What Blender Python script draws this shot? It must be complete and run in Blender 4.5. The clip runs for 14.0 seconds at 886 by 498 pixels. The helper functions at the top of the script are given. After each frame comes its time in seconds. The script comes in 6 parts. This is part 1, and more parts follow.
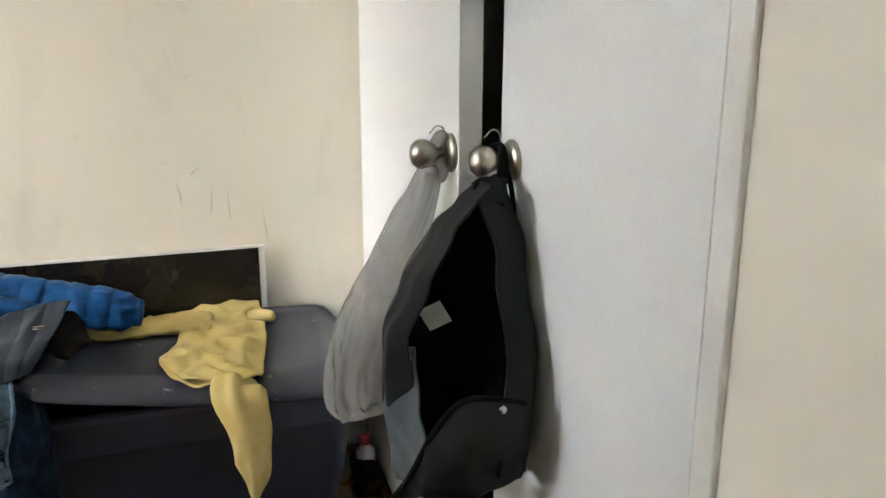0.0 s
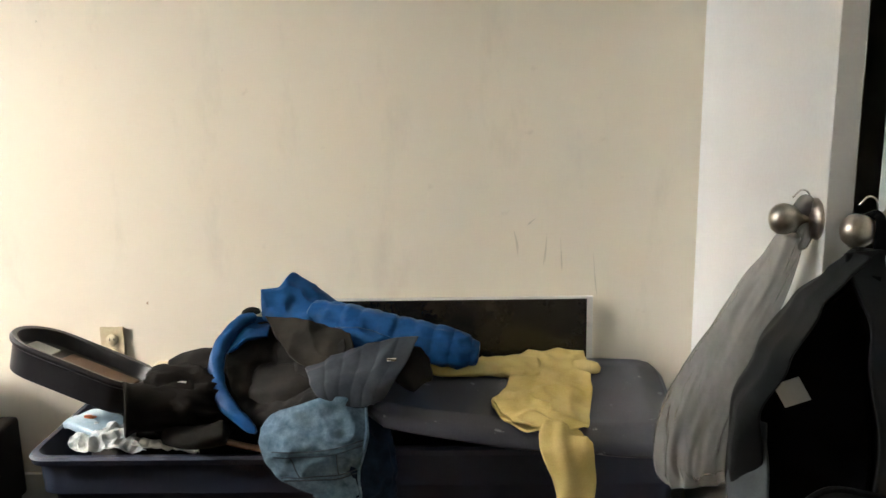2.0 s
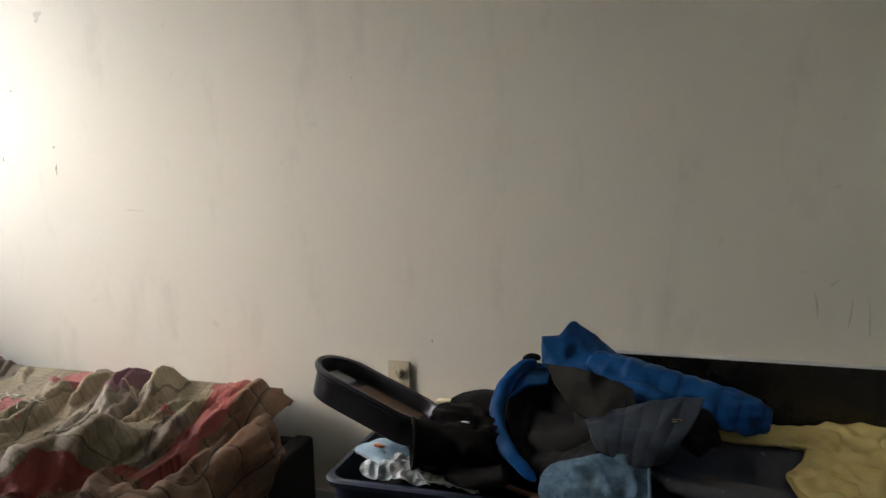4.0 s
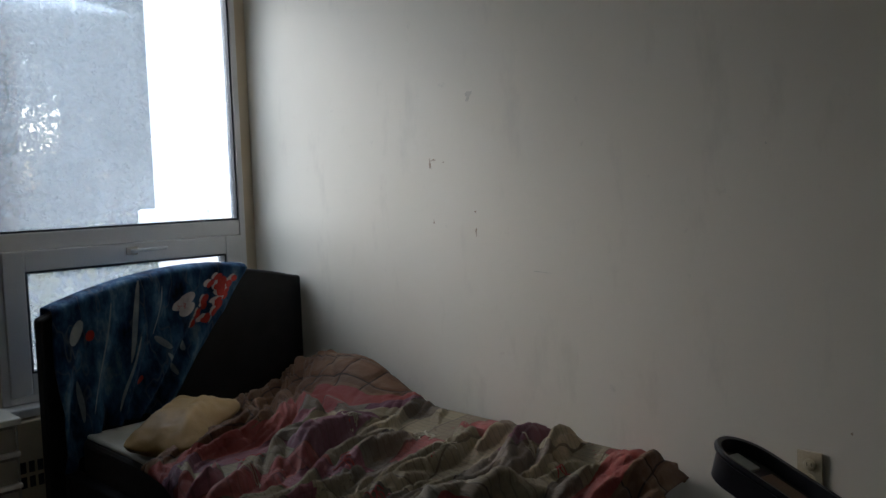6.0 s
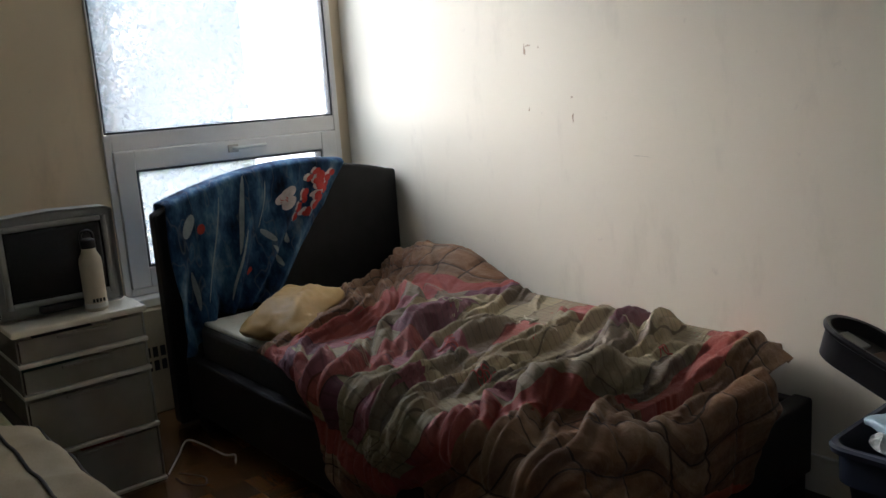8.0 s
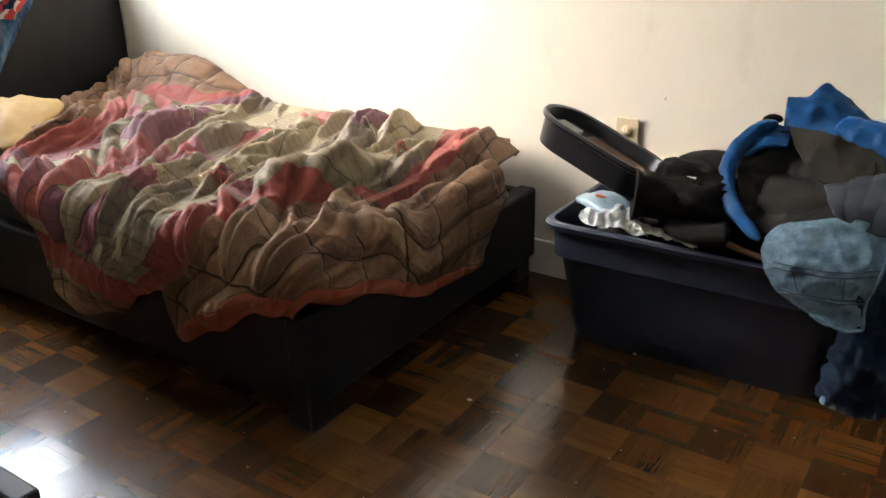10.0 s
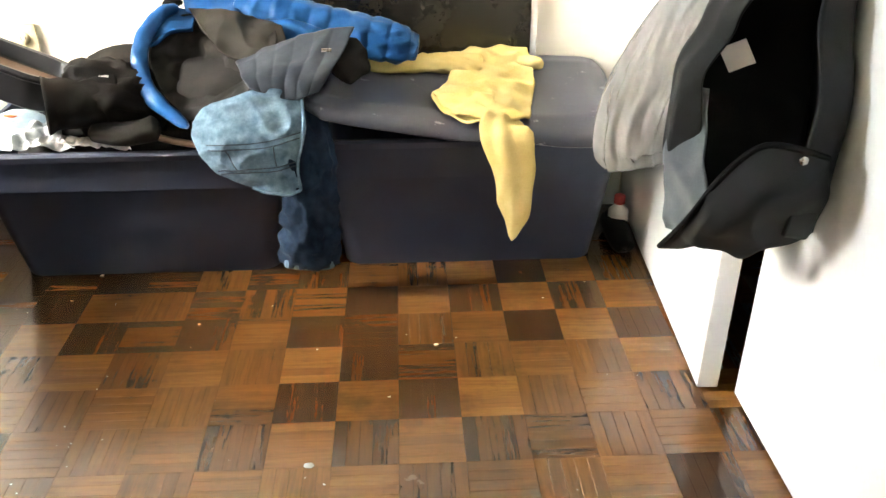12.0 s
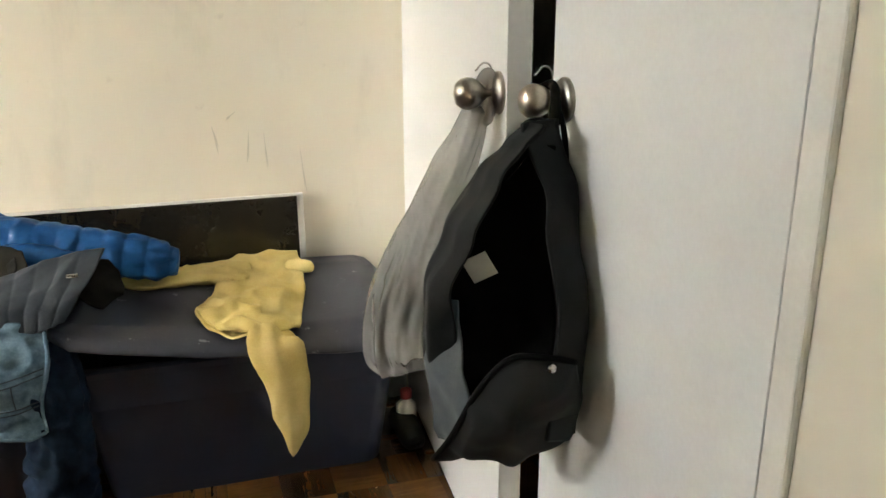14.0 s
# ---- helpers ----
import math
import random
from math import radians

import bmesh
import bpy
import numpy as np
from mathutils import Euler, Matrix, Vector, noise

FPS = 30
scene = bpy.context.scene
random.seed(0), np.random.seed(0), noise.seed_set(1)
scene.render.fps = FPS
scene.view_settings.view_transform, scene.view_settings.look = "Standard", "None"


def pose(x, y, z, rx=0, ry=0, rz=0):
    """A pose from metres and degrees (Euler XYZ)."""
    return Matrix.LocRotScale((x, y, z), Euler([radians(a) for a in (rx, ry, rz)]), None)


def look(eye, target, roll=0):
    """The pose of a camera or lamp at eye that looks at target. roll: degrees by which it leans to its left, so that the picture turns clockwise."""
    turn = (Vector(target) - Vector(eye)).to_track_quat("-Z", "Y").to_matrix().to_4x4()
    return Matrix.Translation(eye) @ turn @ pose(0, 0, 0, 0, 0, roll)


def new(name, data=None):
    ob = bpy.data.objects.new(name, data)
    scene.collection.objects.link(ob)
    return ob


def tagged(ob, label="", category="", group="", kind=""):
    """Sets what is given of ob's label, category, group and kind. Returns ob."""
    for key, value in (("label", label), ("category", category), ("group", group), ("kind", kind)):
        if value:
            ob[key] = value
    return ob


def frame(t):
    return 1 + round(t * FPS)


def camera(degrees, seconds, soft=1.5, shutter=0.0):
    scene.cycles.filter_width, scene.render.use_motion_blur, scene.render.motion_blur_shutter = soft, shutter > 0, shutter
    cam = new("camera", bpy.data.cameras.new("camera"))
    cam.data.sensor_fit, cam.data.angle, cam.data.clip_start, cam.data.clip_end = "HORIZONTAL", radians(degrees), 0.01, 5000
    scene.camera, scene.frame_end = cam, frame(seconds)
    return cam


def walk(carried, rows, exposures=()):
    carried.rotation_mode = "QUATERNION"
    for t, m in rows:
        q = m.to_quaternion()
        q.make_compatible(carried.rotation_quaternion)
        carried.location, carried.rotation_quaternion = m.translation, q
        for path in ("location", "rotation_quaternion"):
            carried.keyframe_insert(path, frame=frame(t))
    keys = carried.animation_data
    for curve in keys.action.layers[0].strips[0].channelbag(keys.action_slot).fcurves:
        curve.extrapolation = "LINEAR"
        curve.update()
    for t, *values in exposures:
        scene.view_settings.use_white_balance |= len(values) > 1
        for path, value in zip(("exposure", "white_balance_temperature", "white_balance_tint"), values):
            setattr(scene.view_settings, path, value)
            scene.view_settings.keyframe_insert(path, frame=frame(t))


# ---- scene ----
cam = camera(55.91, 14.0)
PATH = [
    (0.0, pose(-0.5734, -2.2903, 1.2255, 75.334, -0.273, -19.561)),
    (0.5, pose(-0.5928, -2.2877, 1.2279, 75.278, -0.050, -15.255)),
    (1.0, pose(-0.6269, -2.2883, 1.2427, 77.044, -0.123, -8.949)),
    (1.5, pose(-0.6450, -2.2864, 1.2454, 78.021, 0.042, -4.204)),
    (2.0, pose(-0.6641, -2.2860, 1.2576, 78.357, 0.914, 0.850)),
    (4.5, pose(-0.7791, -2.2943, 1.3090, 82.523, 1.303, 24.543)),
    (5.0, pose(-0.7888, -2.2893, 1.3215, 84.084, 1.447, 32.644)),
    (5.5, pose(-0.7889, -2.2884, 1.3266, 84.910, 1.621, 39.129)),
    (6.0, pose(-0.7776, -2.2882, 1.3374, 85.536, 1.928, 44.748)),
    (6.5, pose(-0.7752, -2.2840, 1.3407, 85.238, 2.277, 46.997)),
    (7.0, pose(-0.7906, -2.2963, 1.3253, 83.590, 2.339, 49.474)),
    (7.2, pose(-0.7986, -2.3114, 1.3236, 82.648, 2.443, 50.300)),
    (9.3, pose(-0.7784, -2.3551, 1.2193, 70.900, 1.385, 43.871)),
    (9.5, pose(-0.7759, -2.3409, 1.2057, 69.887, 1.107, 40.515)),
    (10.0, pose(-0.7440, -2.3320, 1.1832, 67.259, 1.132, 33.886)),
    (10.5, pose(-0.7293, -2.3178, 1.1671, 63.737, 1.329, 25.176)),
    (11.0, pose(-0.7198, -2.3024, 1.1524, 61.240, 1.806, 17.722)),
    (11.5, pose(-0.6800, -2.2873, 1.1450, 59.978, 1.302, 7.405)),
    (12.0, pose(-0.6556, -2.2737, 1.1299, 60.720, 0.140, -2.928)),
    (12.5, pose(-0.6251, -2.2625, 1.1464, 62.845, -0.186, -10.558)),
    (13.0, pose(-0.5960, -2.2544, 1.1642, 65.619, -0.269, -15.571)),
    (13.5, pose(-0.5667, -2.2365, 1.1832, 69.204, 0.144, -17.990)),
    (14.0, pose(-0.5482, -2.2046, 1.1926, 72.082, 0.162, -16.647)),
]
EXPOSURES = [(0.0, 4.43, 5950, 10), (1.0, 4.33, 6050, 10), (2.0, 4.03, 6250, 10), (4.5, 2.23, 5800, 11), (5.0, 1.78, 5750, 11), (6.0, 0.83, 5450, 10), (6.5, 0.7, 5550, 10), (7.0, 0.86, 5650, 11), (9.3, 3.48, 5950, 11), (10.0, 4.03, 6200, 11), (11.0, 5.93, 6900, 11), (11.5, 5.98, 6750, 11), (12.0, 5.83, 6350, 9), (12.5, 4.88, 5950, 4), (13.0, 4.73, 6100, 5), (13.5, 4.48, 6250, 6), (14.0, 4.43, 6500, 7)]
walk(cam, PATH, EXPOSURES)

# ---- light ----
world = bpy.data.worlds.new("overcast_sky")
scene.world = world
world.use_nodes = True
wn = world.node_tree.nodes
sky = wn.new("ShaderNodeTexSky")
sky.sky_type, sky.sun_disc = "NISHITA", False
sky.sun_elevation, sky.sun_rotation = radians(28.5), radians(254.6)
sky.air_density, sky.dust_density = 1.0, 3.0
world.node_tree.links.new(sky.outputs[0], wn["Background"].inputs[0])
wn["Background"].inputs[1].default_value = 0.15
sun = new("sun", bpy.data.lights.new("sun", "SUN"))
sun.data.energy, sun.data.angle, sun.data.color = 4.0, radians(90), (0.92, 0.975, 1.0)
sun.matrix_world = look((-8, -2.2, 4.5), (0, 0, 0))
daylight = new("window_daylight", bpy.data.lights.new("window_daylight", "AREA"))
daylight.data.shape, daylight.data.size, daylight.data.size_y = "RECTANGLE", 0.80, 0.26
daylight.data.energy, daylight.data.color = 1.0, (0.95, 0.98, 1.0)
daylight.matrix_world = look((-4.355, -0.80, 2.24), (-2.5, -1.0, 1.0))

# ---- materials ----
def material(name, rough=0.6, metal=0.0, spec=0.5):
    m = bpy.data.materials.new(name)
    m.use_nodes = True
    b = m.node_tree.nodes["Principled BSDF"]
    b.inputs["Roughness"].default_value, b.inputs["Metallic"].default_value = rough, metal
    b.inputs["Specular IOR Level"].default_value = spec
    return m, m.node_tree.nodes, m.node_tree.links, b


def ramp(nodes, stops):
    r = nodes.new("ShaderNodeValToRGB")
    e = r.color_ramp.elements
    while len(e) < len(stops):
        e.new(0.5)
    for el, (pos, col) in zip(e, stops):
        el.position, el.color = pos, (*col, 1)
    return r


def noise_tex(nodes, links, vec, scale, detail=4.0, rough=0.55, squash=None):
    n = nodes.new("ShaderNodeTexNoise")
    n.inputs["Scale"].default_value, n.inputs["Detail"].default_value, n.inputs["Roughness"].default_value = scale, detail, rough
    if squash:
        mp = nodes.new("ShaderNodeMapping")
        mp.inputs["Scale"].default_value = squash
        links.new(vec, mp.inputs[0])
        vec = mp.outputs[0]
    links.new(vec, n.inputs["Vector"])
    return n.outputs["Fac"]


def mixed(nodes, links, fac, a, b, mode="MIX"):
    m = nodes.new("ShaderNodeMix")
    m.data_type, m.blend_type = "RGBA", mode
    for sock, v in ((m.inputs[0], fac), (m.inputs[6], a), (m.inputs[7], b)):
        if isinstance(v, (int, float)):
            sock.default_value = v
        elif isinstance(v, tuple):
            sock.default_value = (*v, 1)
        else:
            links.new(v, sock)
    return m.outputs[2]


def coords(nodes, kind="Object"):
    return nodes.new("ShaderNodeTexCoord").outputs[kind]


def bumped(nodes, links, b, height, strength, dist):
    bp = nodes.new("ShaderNodeBump")
    bp.inputs["Strength"].default_value, bp.inputs["Distance"].default_value = strength, dist
    links.new(height, bp.inputs["Height"])
    links.new(bp.outputs[0], b.inputs["Normal"])


def surface(name, lo, hi, scale=6.0, rough=0.6, metal=0.0, spec=0.5, grain=120.0, bump=0.15, dist=0.002, squash=None, sheen=0.0):
    """Two colours mixed by a broad noise, fine grain in the relief and the gloss."""
    m, n, l, b = material(name, rough, metal, spec)
    c = coords(n)
    broad = noise_tex(n, l, c, scale, 5, 0.6, squash)
    fine = noise_tex(n, l, c, grain, 3, 0.6, squash)
    r = ramp(n, [(0.3, lo), (0.7, hi)])
    l.new(broad, r.inputs[0])
    col = mixed(n, l, 0.18, r.outputs[0], fine, "OVERLAY")
    l.new(col, b.inputs["Base Color"])
    mr = n.new("ShaderNodeMapRange")
    mr.inputs[3].default_value, mr.inputs[4].default_value = max(rough - 0.12, 0.03), min(rough + 0.12, 1)
    l.new(broad, mr.inputs[0])
    l.new(mr.outputs[0], b.inputs["Roughness"])
    bumped(n, l, b, fine, bump, dist)
    if sheen:
        b.inputs["Sheen Weight"].default_value = sheen
    return m


def wall_paint(name, lo, hi):
    """Old paint with roller stipple and greyish scuffs at hand height."""
    m, n, l, b = material(name, 0.55, 0, 0.35)
    c = coords(n)
    broad = noise_tex(n, l, c, 0.9, 4)
    r = ramp(n, [(0.3, lo), (0.7, hi)])
    l.new(broad, r.inputs[0])
    smear = noise_tex(n, l, c, 3.2, 6, 0.65, (2.0, 2.0, 0.7))
    sr = ramp(n, [(0.56, (0, 0, 0)), (0.78, (0.65, 0.65, 0.65))])
    l.new(smear, sr.inputs[0])
    speck = noise_tex(n, l, c, 16, 3, 0.6)
    kr = ramp(n, [(0.68, (0, 0, 0)), (0.76, (0.22, 0.22, 0.22))])
    l.new(speck, kr.inputs[0])
    col = mixed(n, l, sr.outputs[0], r.outputs[0], tuple(x * 0.82 for x in lo))
    col = mixed(n, l, kr.outputs[0], col, (0.42, 0.38, 0.32))
    l.new(col, b.inputs["Base Color"])
    bumped(n, l, b, noise_tex(n, l, c, 260, 2), 0.12, 0.001)
    return m


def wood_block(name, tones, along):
    """Varnished finger parquet; each block and each strip takes a tone of its own."""
    m, n, l, b = material(name, 0.2, 0, 0.5)
    b.inputs["Coat Weight"].default_value, b.inputs["Coat Roughness"].default_value = 0.5, 0.14
    pos = n.new("ShaderNodeNewGeometry").outputs["Position"]
    shift = n.new("ShaderNodeVectorMath")
    shift.operation = "ADD"
    shift.inputs[1].default_value = (0.681 + 1.279, 0.580 + 1.279, 1.0)
    l.new(pos, shift.inputs[0])

    def cell_value(size):
        cell, white = n.new("ShaderNodeVectorMath"), n.new("ShaderNodeTexWhiteNoise")
        cell.operation = "SNAP"
        cell.inputs[1].default_value = size
        l.new(shift.outputs[0], cell.inputs[0])
        l.new(cell.outputs[0], white.inputs["Vector"])
        return white.outputs["Value"]

    blend = n.new("ShaderNodeMix")
    blend.inputs[0].default_value = 0.36
    l.new(cell_value((0.1279, 0.1279, 5.0)), blend.inputs[2])
    l.new(cell_value((0.1279, 0.02558, 5.0) if along == "x" else (0.02558, 0.1279, 5.0)), blend.inputs[3])
    r = ramp(n, tones)
    l.new(blend.outputs[0], r.inputs[0])
    long_way = (3, 46, 20) if along == "x" else (46, 3, 20)
    g = noise_tex(n, l, pos, 2.2, 6, 0.72, long_way)
    gr = ramp(n, [(0.30, (0.26, 0.26, 0.26)), (0.50, (0.50, 0.50, 0.50)), (0.70, (0.68, 0.68, 0.68))])
    l.new(g, gr.inputs[0])
    col = mixed(n, l, 0.62, r.outputs[0], gr.outputs[0], "OVERLAY")
    dirt = noise_tex(n, l, pos, 7.0, 6, 0.7)
    dr = ramp(n, [(0.50, (0, 0, 0)), (0.74, (0.55, 0.55, 0.55))])
    l.new(dirt, dr.inputs[0])
    col = mixed(n, l, dr.outputs[0], col, (0.030, 0.014, 0.006), "MIX")
    l.new(col, b.inputs["Base Color"])
    mr = n.new("ShaderNodeMapRange")
    mr.inputs[3].default_value, mr.inputs[4].default_value = 0.12, 0.34
    l.new(noise_tex(n, l, pos, 5, 6, 0.7), mr.inputs[0])
    l.new(mr.outputs[0], b.inputs["Roughness"])
    bumped(n, l, b, g, 0.16, 0.0012)
    return m


M = {}
M["wall"] = wall_paint("cream_wall_paint", (0.77, 0.715, 0.60), (0.83, 0.78, 0.67))
M["tan_wall"] = wall_paint("tan_wall_paint", (0.66, 0.55, 0.38), (0.73, 0.61, 0.43))
M["ceiling"] = surface("ceiling_paint", (0.84, 0.83, 0.80), (0.88, 0.87, 0.84), 2, 0.8)
M["white"] = surface("white_door_paint", (0.73, 0.73, 0.725), (0.77, 0.77, 0.765), 2.5, 0.4, bump=0.05)
M["trim"] = surface("white_trim_paint", (0.70, 0.69, 0.66), (0.80, 0.79, 0.76), 8, 0.42, bump=0.06)
M["frame"] = surface("white_window_frame", (0.80, 0.78, 0.75), (0.86, 0.84, 0.81), 5, 0.35, bump=0.04)
M["gasket"] = surface("black_rubber_gasket", (0.015, 0.015, 0.018), (0.03, 0.03, 0.035), 9, 0.6)
# Near black, so the shade behind the closet doors is in the colour.
M["dark"] = surface("closet_shade_colour", (0.03, 0.03, 0.032), (0.05, 0.05, 0.05), 3, 0.9)
# The grain's changing reflection is put into colour: y-laid blocks are darker.
M["parquet_lit_grain"] = wood_block("parquet_lit_grain", [(0.1, (0.068, 0.026, 0.0065)), (0.5, (0.120, 0.049, 0.012)), (0.9, (0.172, 0.075, 0.019))], "x")
M["parquet_dim_grain"] = wood_block("parquet_dim_grain", [(0.1, (0.052, 0.020, 0.0055)), (0.5, (0.086, 0.034, 0.009)), (0.9, (0.132, 0.056, 0.014))], "y")
M["subfloor"] = surface("parquet_joint", (0.022, 0.011, 0.006), (0.04, 0.02, 0.01), 8, 0.6)
M["leather"] = surface("black_faux_leather", (0.010, 0.0095, 0.0095), (0.017, 0.016, 0.016), 14, 0.48, spec=0.25, grain=420, bump=0.25, dist=0.0008)
M["nickel"] = surface("brushed_nickel", (0.42, 0.39, 0.34), (0.55, 0.51, 0.45), 30, 0.33, 1.0, grain=300, bump=0.0)
M["tote"] = surface("navy_plastic", (0.022, 0.028, 0.050), (0.034, 0.042, 0.070), 5, 0.42, spec=0.4, grain=300, bump=0.10, dist=0.0008)
M["tote_lid"] = surface("worn_grey_navy_plastic", (0.040, 0.043, 0.060), (0.066, 0.068, 0.086), 6, 0.34, grain=200, bump=0.15, dist=0.001)


def scuffed(m, colour, scale, low):
    """Adds pale rubbed spots to a surface's colour."""
    n, l = m.node_tree.nodes, m.node_tree.links
    b = n["Principled BSDF"]
    was = b.inputs["Base Color"].links[0].from_socket
    r = ramp(n, [(low, (0, 0, 0)), (low + 0.05, (0.8, 0.8, 0.8))])
    l.new(noise_tex(n, l, coords(n), scale, 5, 0.7), r.inputs[0])
    l.new(mixed(n, l, r.outputs[0], was, colour), b.inputs["Base Color"])


scuffed(M["tote_lid"], (0.30, 0.30, 0.33), 20, 0.64)
scuffed(M["leather"], (0.07, 0.065, 0.06), 30, 0.72)

# ---- mesh tools ----
BASE = {}


def thing(name, at=(0, 0, 0), label="", category="", group="", kind=""):
    ob = new(name)
    ob.empty_display_size = 0.05
    ob.location = at
    BASE[ob.name] = Vector(at)
    return tagged(ob, label, category, group, kind)


def mesh_of(bm, name, mat, smooth=False):
    me = bpy.data.meshes.new(name)
    bm.normal_update()
    bm.to_mesh(me)
    bm.free()
    me.materials.append(mat)
    if smooth:
        me.polygons.foreach_set("use_smooth", [True] * len(me.polygons))
        if smooth is not True:
            me.set_sharp_from_angle(angle=radians(smooth))
    return me


def part(name, bm, mat, parent=None, label="", smooth=False):
    """Links a bmesh, laid out in world metres, as one mesh object under a thing or part."""
    me = bm if isinstance(bm, bpy.types.Mesh) else mesh_of(bm, name, mat, smooth)
    ob = new(name, me)
    if parent is not None:
        ob.parent = parent
        ob.matrix_parent_inverse = Matrix.Translation(-BASE[parent.name])
    BASE[ob.name] = Vector((0, 0, 0))
    return tagged(ob, label)


def soft(ob, width=0.004, segments=2, angle=35):
    b = ob.modifiers.new("bevel", "BEVEL")
    b.width, b.segments, b.limit_method, b.angle_limit = width, segments, "ANGLE", radians(angle)
    return ob


def box(bm, x0, x1, y0, y1, z0, z1, m=None):
    v = [bm.verts.new((x, y, z)) for z in (z0, z1) for y in (y0, y1) for x in (x0, x1)]
    for f in ((0, 2, 3, 1), (4, 5, 7, 6), (0, 1, 5, 4), (2, 6, 7, 3), (0, 4, 6, 2), (1, 3, 7, 5)):
        bm.faces.new([v[i] for i in f])
    if m is not None:
        bmesh.ops.transform(bm, matrix=m, verts=v)
    return bm


def boxed(*a):
    return box(bmesh.new(), *a)


def lathe(profile, axis_m=None, steps=28):
    """Turns (radius, height) pairs round z."""
    bm = bmesh.new()
    rings = []
    for r, h in profile:
        rings.append([bm.verts.new((r * math.cos(a), r * math.sin(a), h)) for a in (2 * math.pi * i / steps for i in range(steps))])
    for a, b in zip(rings, rings[1:]):
        for i in range(steps):
            j = (i + 1) % steps
            bm.faces.new((a[i], a[j], b[j], b[i]))
    for ring, flip in ((rings[0], True), (rings[-1], False)):
        bm.faces.new(ring[::-1] if flip else ring)
    if axis_m is not None:
        bmesh.ops.transform(bm, matrix=axis_m, verts=bm.verts)
    return bm


def spline(pts, n):
    """Catmull-Rom through tuples of any length."""
    p = [np.array(q, float) for q in pts]
    p = [2 * p[0] - p[1]] + p + [2 * p[-1] - p[-2]]
    out = []
    for k in range(n):
        u = k / (n - 1) * (len(p) - 3)
        i = min(int(u), len(p) - 4)
        t = u - i
        a, b, c, d = p[i:i + 4]
        out.append(0.5 * (2 * b + (c - a) * t + (2 * a - 5 * b + 4 * c - d) * t * t + (3 * b - a - 3 * c + d) * t ** 3))
    return out


def wire(pts, radius, n=40, sides=8):
    """A round cord through the points."""
    bm = bmesh.new()
    ring_of = []
    path = [Vector(p) for p in spline(pts, n)]
    for i, p in enumerate(path):
        d = (path[min(i + 1, n - 1)] - path[max(i - 1, 0)]).normalized()
        s = d.cross(Vector((0.13, 0.27, 0.95))).normalized()
        u = s.cross(d)
        ring_of.append([bm.verts.new(p + (s * math.cos(a) + u * math.sin(a)) * radius) for a in (2 * math.pi * k / sides for k in range(sides))])
    for a, b in zip(ring_of, ring_of[1:]):
        for k in range(sides):
            j = (k + 1) % sides
            bm.faces.new((a[k], a[j], b[j], b[k]))
    bm.faces.new(ring_of[0][::-1])
    bm.faces.new(ring_of[-1])
    return bm


def grid_mesh(pos, nu, nv, uv=None, closed=False):
    """A sheet of nu x nv points given by pos(u, v), u and v from 0 to 1."""
    bm = bmesh.new()
    g = [[bm.verts.new(pos(i / (nu - 1), j / (nv if closed else nv - 1))) for j in range(nv)] for i in range(nu)]
    layer = bm.loops.layers.uv.new("uv")
    for i in range(nu - 1):
        for j in range(nv if closed else nv - 1):
            k = (j + 1) % nv
            f = bm.faces.new((g[i][j], g[i + 1][j], g[i + 1][k], g[i][k]))
            for lp, (a, b) in zip(f.loops, ((i, j), (i + 1, j), (i + 1, j + 1), (i, j + 1))):
                lp[layer].uv = (a / (nu - 1), b / (nv if closed else nv - 1))
    return bm, g


def fold(p, scale, seed=0.0):
    return noise.noise(Vector(p) * scale + Vector((seed, seed * 1.7, -seed)))


def ridge(p, scale, seed=0.0):
    return 1 - 2 * abs(fold(p, scale, seed))


def limb(path, n=60, sides=36, wrinkle=0.006, scale=18, seed=0.0, quilt=0.0, pitch=0.05, side=(0, -1, 0), sharp=2.0, stretch=2.5):
    """A soft flattened tube, such as a sleeve: path rows are x, y, z, half width, half thickness."""
    rows = spline(path, n)
    pts = [Vector(r[:3]) for r in rows]
    run = [0.0]
    for a, b in zip(pts, pts[1:]):
        run.append(run[-1] + (b - a).length)

    def pos(u, v):
        i = round(u * (n - 1))
        d = (pts[min(i + 1, n - 1)] - pts[max(i - 1, 0)]).normalized()
        nrm = Vector(side) - d * d.dot(Vector(side))
        nrm.normalize()
        across = d.cross(nrm)
        a = 2 * math.pi * v
        c, s = math.cos(a), math.sin(a)
        w, h = rows[i][3], rows[i][4]
        end = min(1.0, (min(i, n - 1 - i) + 0.35) / 3.0) ** 0.5
        k = (abs(c) ** sharp + abs(s) ** sharp) ** (-1 / sharp)
        q = Vector((c * w * 6, s * h * 6, run[i] * stretch))
        bulge = 1 + (wrinkle / max(h, 0.01)) * (0.9 * ridge(q, scale * 0.16, seed) + 0.5 * fold(q, scale * 0.4, seed))
        puff = quilt * (abs(math.sin(math.pi * run[i] / pitch)) ** 0.5 - 0.6)
        return pts[i] + across * (c * k * (w + puff) * end * (0.6 + 0.4 * bulge)) + nrm * (s * k * (h * bulge + puff) * end)

    bm, g = grid_mesh(pos, n, sides, closed=True)
    bm.faces.new([x for x in g[0]][::-1])
    bm.faces.new([x for x in g[-1]])
    return bm


